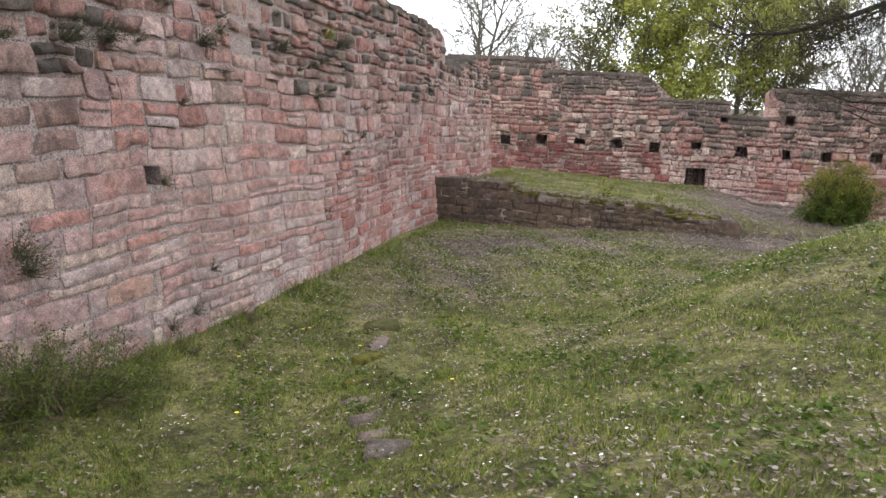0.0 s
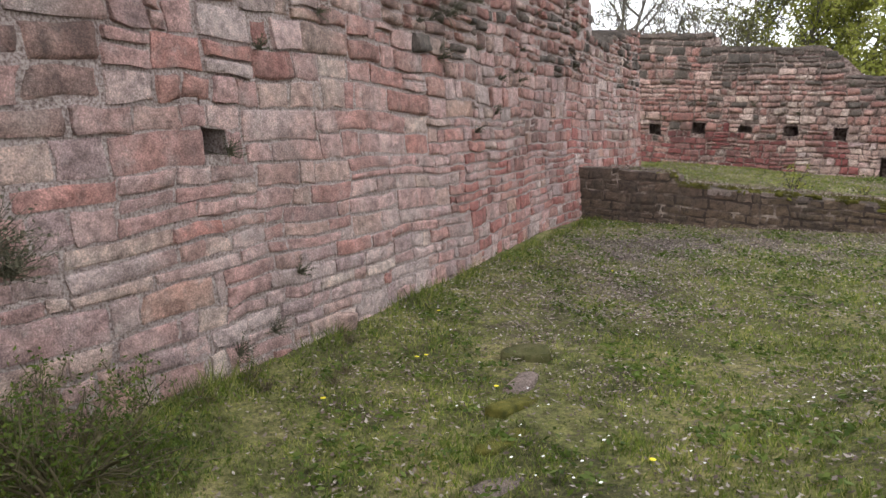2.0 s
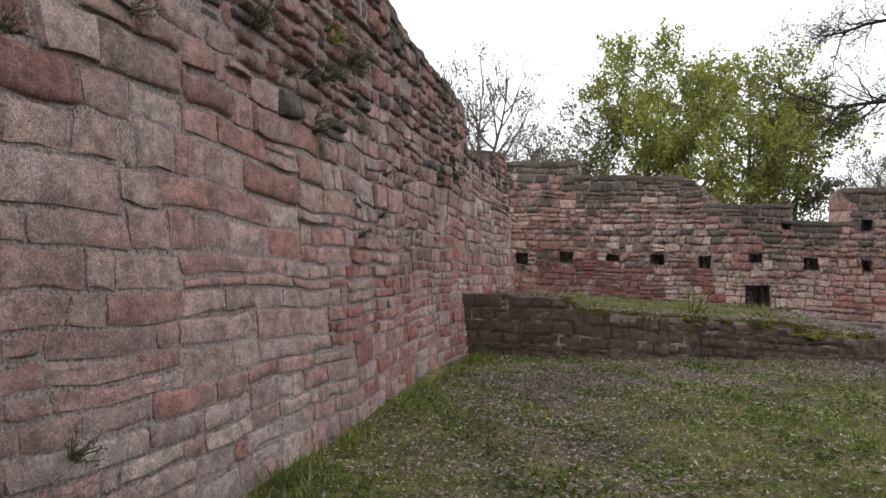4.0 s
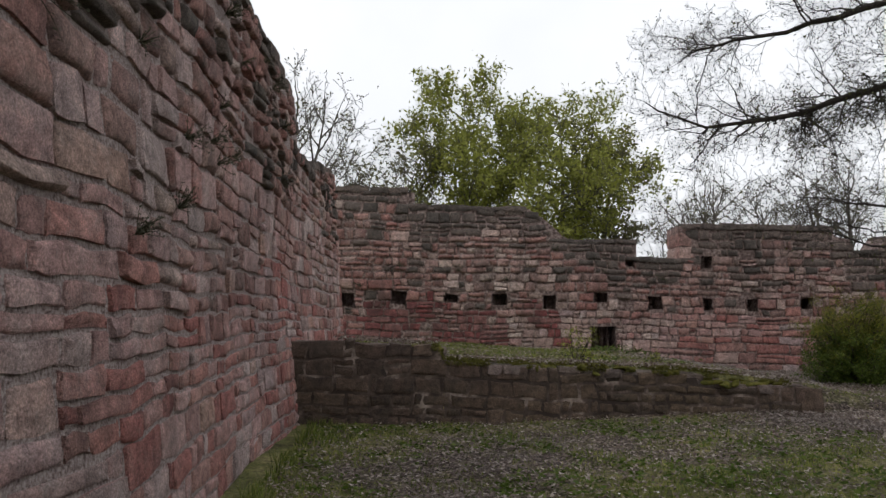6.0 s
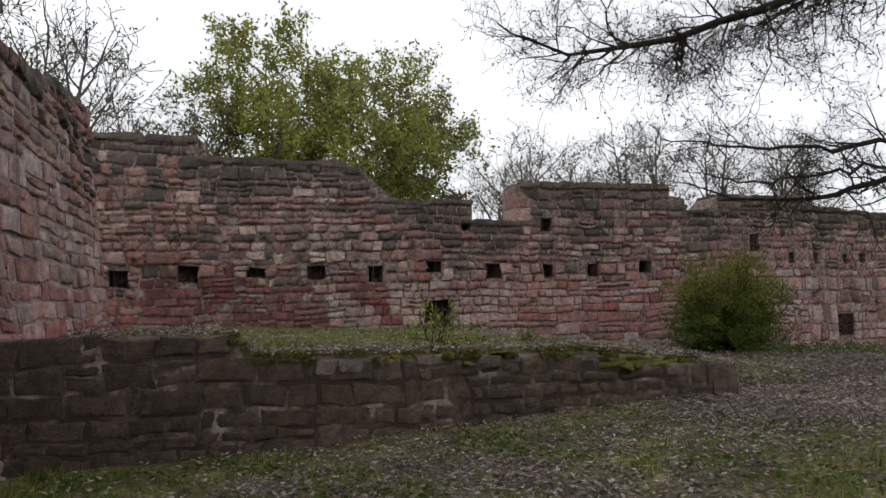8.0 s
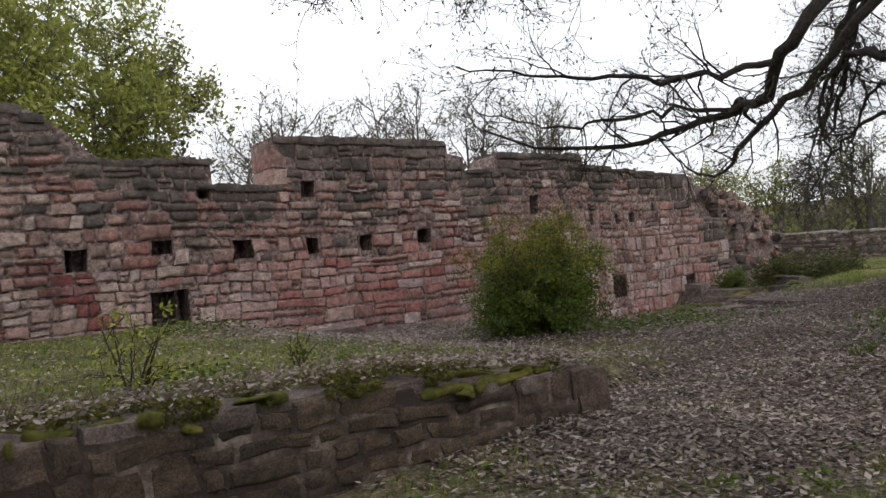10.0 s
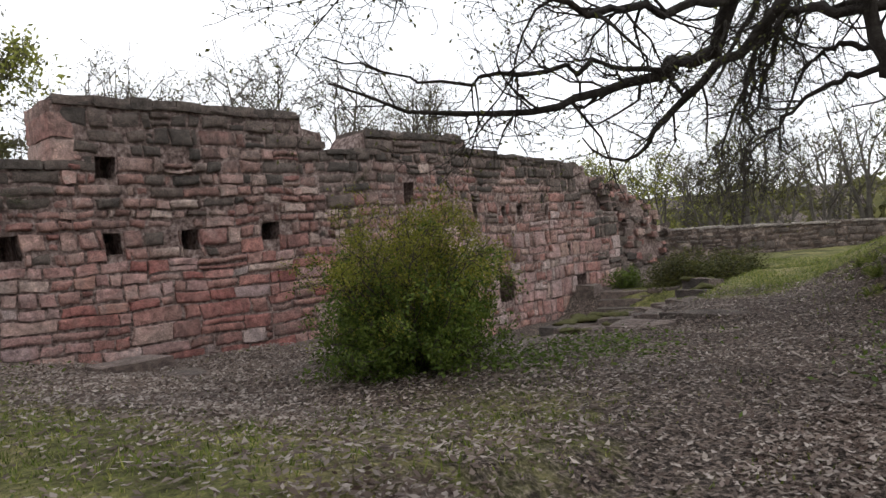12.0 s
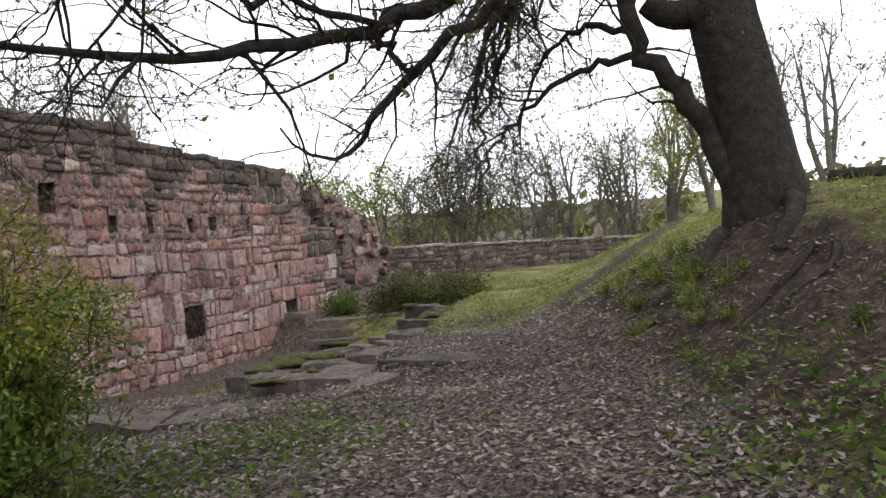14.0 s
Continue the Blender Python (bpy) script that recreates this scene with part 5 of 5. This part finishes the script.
def grass():
    for name, seed, n, box, hh in (("grass", 1, 210000, (-4.9, 5.5, 0.0, 17.0), 0.055), ("grass", 2, 70000, (-4.9, 6.0, 17.5, 26.0), 0.05), ("grass", 3, 90000, (5.0, 22.0, 12.0, 25.0), 0.075), ("grass", 4, 45000, (-4.9, 3.0, 0.0, 6.0), 0.045)):
        g, x, y = spread_points(seed, n, *box)
        d = litter_share(x, y) + 0.28 * wobble(x, y, 2.7, 3)
        keep = clear_of_walls(x, y) & (g.uniform(0, 1, n) > d * 1.15)
        x, y = x[keep], y[keep]
        n = len(x)
        tuft = 0.7 + 0.75 * np.clip(wobble(x, y, 1.9, 8) + 0.4 * wobble(x, y, 6.0, 1), -0.6, 1.4)
        edge = 1 + 1.6 * np.exp(-((x + 4.8) / 0.25) ** 2)
        h = hh * tuft * edge * g.uniform(0.5, 1.5, n)
        z = ground_z(x, y) - 0.006
        a = g.uniform(0, 2 * math.pi, n)
        w = 0.0045 + 0.0035 * g.uniform(0, 1, n)
        lean = h * g.uniform(0.15, 0.9, n)
        b = g.uniform(0, 2 * math.pi, n)
        P = np.stack([np.stack([x - w * np.cos(a), y - w * np.sin(a), z], 1), np.stack([x + w * np.cos(a), y + w * np.sin(a), z], 1),
                      np.stack([x + lean * np.cos(b), y + lean * np.sin(b), z + h], 1)], 1)
        tagged(tri_cloud(name, P, M_GRASS), "short uneven meadow grass of the castle court", "grass", kind="stuff")


grass()


def litter():
    for seed, n, box, size, base in ((7, 60000, (-4.9, 7.0, 9.0, 17.0), 0.022, 0.2), (8, 85000, (0.5, 13.0, 15.0, 25.0), 0.023, 0.14), (9, 80000, (-4.8, 4.5, 0.5, 13.0), 0.017, 0.28), (10, 30000, (-4.8, 5.5, 17.8, 26.0), 0.022, 0.3)):
        g, x, y = spread_points(seed, n, *box)
        keep = (x > -4.8) & (y < 26.1) & (g.uniform(0, 1, n) < base * np.clip(1 + 1.1 * wobble(x, y, 1.1, 9), 0.1, 3) + leaf_share(x, y) * (1.0 + 0.5 * wobble(x, y, 1.3, 4)))
        x, y = x[keep], y[keep]
        n = len(x)
        z = ground_z(x, y) + g.uniform(0.012, 0.05, n)
        z = np.where((y > 16.97) & (y < 17.82) & (x < 2.0), np.maximum(z, np.interp(x, [-5.3, -3.2, -3.1, 0.4, 2.0], [0.24, 0.16, -0.0, -0.1, -0.27]) + 0.03), z)
        a = g.uniform(0, 2 * math.pi, n)
        s = size * g.uniform(0.5, 1.5, n)
        up = g.normal(0, 0.35, (n, 2)) * s[:, None]
        ca, sa = np.cos(a) * s, np.sin(a) * s
        P = np.stack([np.stack([x - ca, y - sa, z + up[:, 0]], 1), np.stack([x + sa * 0.55, y - ca * 0.55, z - 0.004], 1),
                      np.stack([x + ca, y + sa, z + up[:, 1]], 1), np.stack([x - sa * 0.55, y + ca * 0.55, z - 0.002], 1)], 1)
        brown = g.uniform(0, 1, n) < 0.15 + 0.3 * sstep(5.5, 9.0, x)
        tagged(tri_cloud("dead_leaves", P[brown], M_LITTER_BROWN), "brown dead oak leaves strewn over the soil", "leaf litter", kind="stuff")
        P = P[~brown]
        tagged(tri_cloud("dead_leaves", P, M_LITTER), "pale brown dead leaves strewn over soil and grass", "leaf litter", kind="stuff")


def crest_litter():
    """Dead leaves caught on the top of the low wall."""
    g, x, y = spread_points(12, 4200, -4.6, 2.0, 17.05, 17.8)
    z = np.interp(x, [-5.3, -3.2, -3.1, 0.4, 2.0], [0.24, 0.16, -0.02, -0.1, -0.27]) + g.uniform(0.03, 0.075, len(x))
    L = leaves(13, np.stack([x, y, z], 1), 1, 0.006, 0.022, 0.75)
    tagged(tri_cloud("dead_leaves", L, M_LITTER), "pale dead leaves lying on the crest of the low wall", "leaf litter", kind="stuff")


litter()
crest_litter()


def daisies():
    g, x, y = spread_points(21, 480, -4.6, 2.6, 1.0, 13.0)
    keep = wobble(x, y, 0.9, 6) > 0.1
    x, y = x[keep], y[keep]
    x = np.concatenate([x, -3.6 + g.normal(0, 0.12, 12)])
    y = np.concatenate([y, 4.1 + g.normal(0, 0.09, 12)])
    n = len(x)
    z = ground_z(x, y) + g.uniform(0.035, 0.065, n)
    a = np.arange(6) * math.pi / 3
    r = g.uniform(0.006, 0.012, n)[:, None]
    P = np.stack([x[:, None] + r * np.cos(a), y[:, None] + r * np.sin(a), z[:, None] + 0.3 * r * np.sin(a + 1)], -1)
    tagged(tri_cloud("daisies", P, M_PETAL), "scattered small white daisies in the grass", "flowers", kind="stuff")
    for k, (fx, fy) in enumerate([(-3.75, 6.75), (-3.7, 6.82), (-2.9, 6.4), (-3.9, 5.6), (-3.2, 4.4), (-3.1, 11.2), (-4.2, 8.1), (-1.6, 5.4)]):
        fz = float(ground_z(fx, fy))
        ring = np.array([(fx + 0.02 * math.cos(t) * q, fy + 0.02 * math.sin(t) * q, fz + 0.085 + 0.006 * (1 - q)) for q in (1.0, 0.5) for t in np.arange(10) * 0.628])
        root = new("dandelion")
        root.location = (fx, fy, fz)
        off = np.array((fx, fy, fz))
        obj("flower_head", ring - off, [(i, (i + 1) % 10, 10 + (i + 1) % 10, 10 + i) for i in range(10)] + [tuple(range(10, 20))], M_YELLOW, root)
        V, F = skin([(np.array([(0, 0, 0), (0.003, 0, 0.04), (0, 0, 0.085)]), [0.002, 0.002, 0.002])])
        obj("stem", V, F, M_GRASS, root)
        tagged(root, "small yellow dandelion in flower in the grass", "flower", "dandelions")


daisies()


def herbs():
    g = np.random.RandomState(31)
    for k, (x, y, r, n, s, label) in enumerate([(5.4, 19.7, 0.9, 900, 0.028, "bright green low herbs under the shrub"), (6.6, 19.4, 0.8, 620, 0.028, "bright green low herbs beside the foundation"),
                                                (6.3, 16.0, 0.9, 900, 0.032, "broad-leaved green herbs on the bank"), (7.6, 16.7, 0.5, 260, 0.028, "broad-leaved green herbs on the bank"),
                                                (1.2, 24.2, 1.0, 420, 0.035, "yellow-green weeds before the wall opening"), (-0.6, 18.2, 0.35, 260, 0.026, "yellow-green weeds behind the low wall"),
                                                (-1.0, 13.0, 0.6, 260, 0.03, "tuft of fresh green weeds in the litter"), (0.0, 12.5, 0.5, 160, 0.03, "tuft of fresh green weeds in the litter"),
                                                (-4.6, 11.5, 0.3, 100, 0.03, "green weeds at the wall foot"), (0.4, 17.9, 0.3, 60, 0.03, "pale sprouts on the low wall")]):
        px, py = x + g.normal(0, r / 2, n), y + g.normal(0, r / 2, n)
        z = ground_z(px, py) + g.uniform(0.02, 0.16, n)
        L = leaves(500 + k, np.stack([px, py, z], 1), 1, 0.01, s, 0.6)
        tagged(tri_cloud("low_herbs", L, M_HERB), label, "herbs", "low herbs", "stuff")


herbs()


def court_weeds():
    """Rosettes of clover and plantain in the turf, thicker along uneven bands."""
    g, x, y = spread_points(33, 9000, -4.7, 4.5, 0.6, 16.6)
    keep = (wobble(x, y, 1.4, 2) + 0.5 * wobble(x, y, 4.0, 7) > 0.12) & (litter_share(x, y) < 0.75)
    x, y = x[keep], y[keep]
    k = np.repeat(np.arange(len(x)), 6)
    px, py = x[k] + g.normal(0, 0.035, len(k)), y[k] + g.normal(0, 0.035, len(k))
    z = ground_z(px, py) + g.uniform(0.015, 0.05, len(k))
    L = leaves(35, np.stack([px, py, z], 1), 1, 0.006, 0.028, 0.7)
    tagged(tri_cloud("turf_weeds", L, M_HERB), "small clover and plantain rosettes in the turf", "herbs", kind="stuff")


court_weeds()


# ---- withered plants and tufts ----
for k, (x, y, s) in enumerate([(-4.1, 6.05, 0.16), (-4.45, 5.65, 0.14), (-4.15, 6.3, 0.12), (-4.6, 7.0, 0.2), (-4.65, 5.2, 0.25), (-4.7, 4.6, 0.3), (-4.7, 5.8, 0.25)]):
    weed("withered_weed", "pale withered plant standing in the grass", x, y, float(ground_z(x, y)), (0.1, 0), s, 600 + k, M_DRYGRASS, 22)["group"] = "withered plants"
rt = random.Random(77)
for k in range(40):
    u = rt.uniform(-3.4, 1.9)
    weed("withered_weed", "pale dry stalks on the crest of the low wall", u, 17.3 + rt.uniform(0, 0.45), wall_low.height(u) + 0.02, (rt.uniform(-0.6, 0.6), -0.2), rt.uniform(0.1, 0.28), 620 + k, M_DRYGRASS, 10)["group"] = "withered plants"
for k in range(40):
    t = rt.random()
    x, y = 8.6 + 2.6 * t + rt.gauss(0, 0.25), 17.35 + 0.9 * t - rt.random() * 0.9
    weed("grass_tuft", "green grass tuft hanging over the bank", x, y, float(ground_z(x, y)), (-0.2, 0.5), rt.uniform(0.1, 0.24), 650 + k, M_GRASS, 34)["group"] = "tufts on the bank"
for k in range(26):
    x, y = rt.uniform(4.6, 8.0), rt.uniform(14.9, 16.3)
    weed("grass_tuft", "green grass tuft growing on the bank", x, y, float(ground_z(x, y)), (-0.2, 0.3), rt.uniform(0.1, 0.2), 700 + k, M_HERB, 30)["group"] = "tufts on the bank"
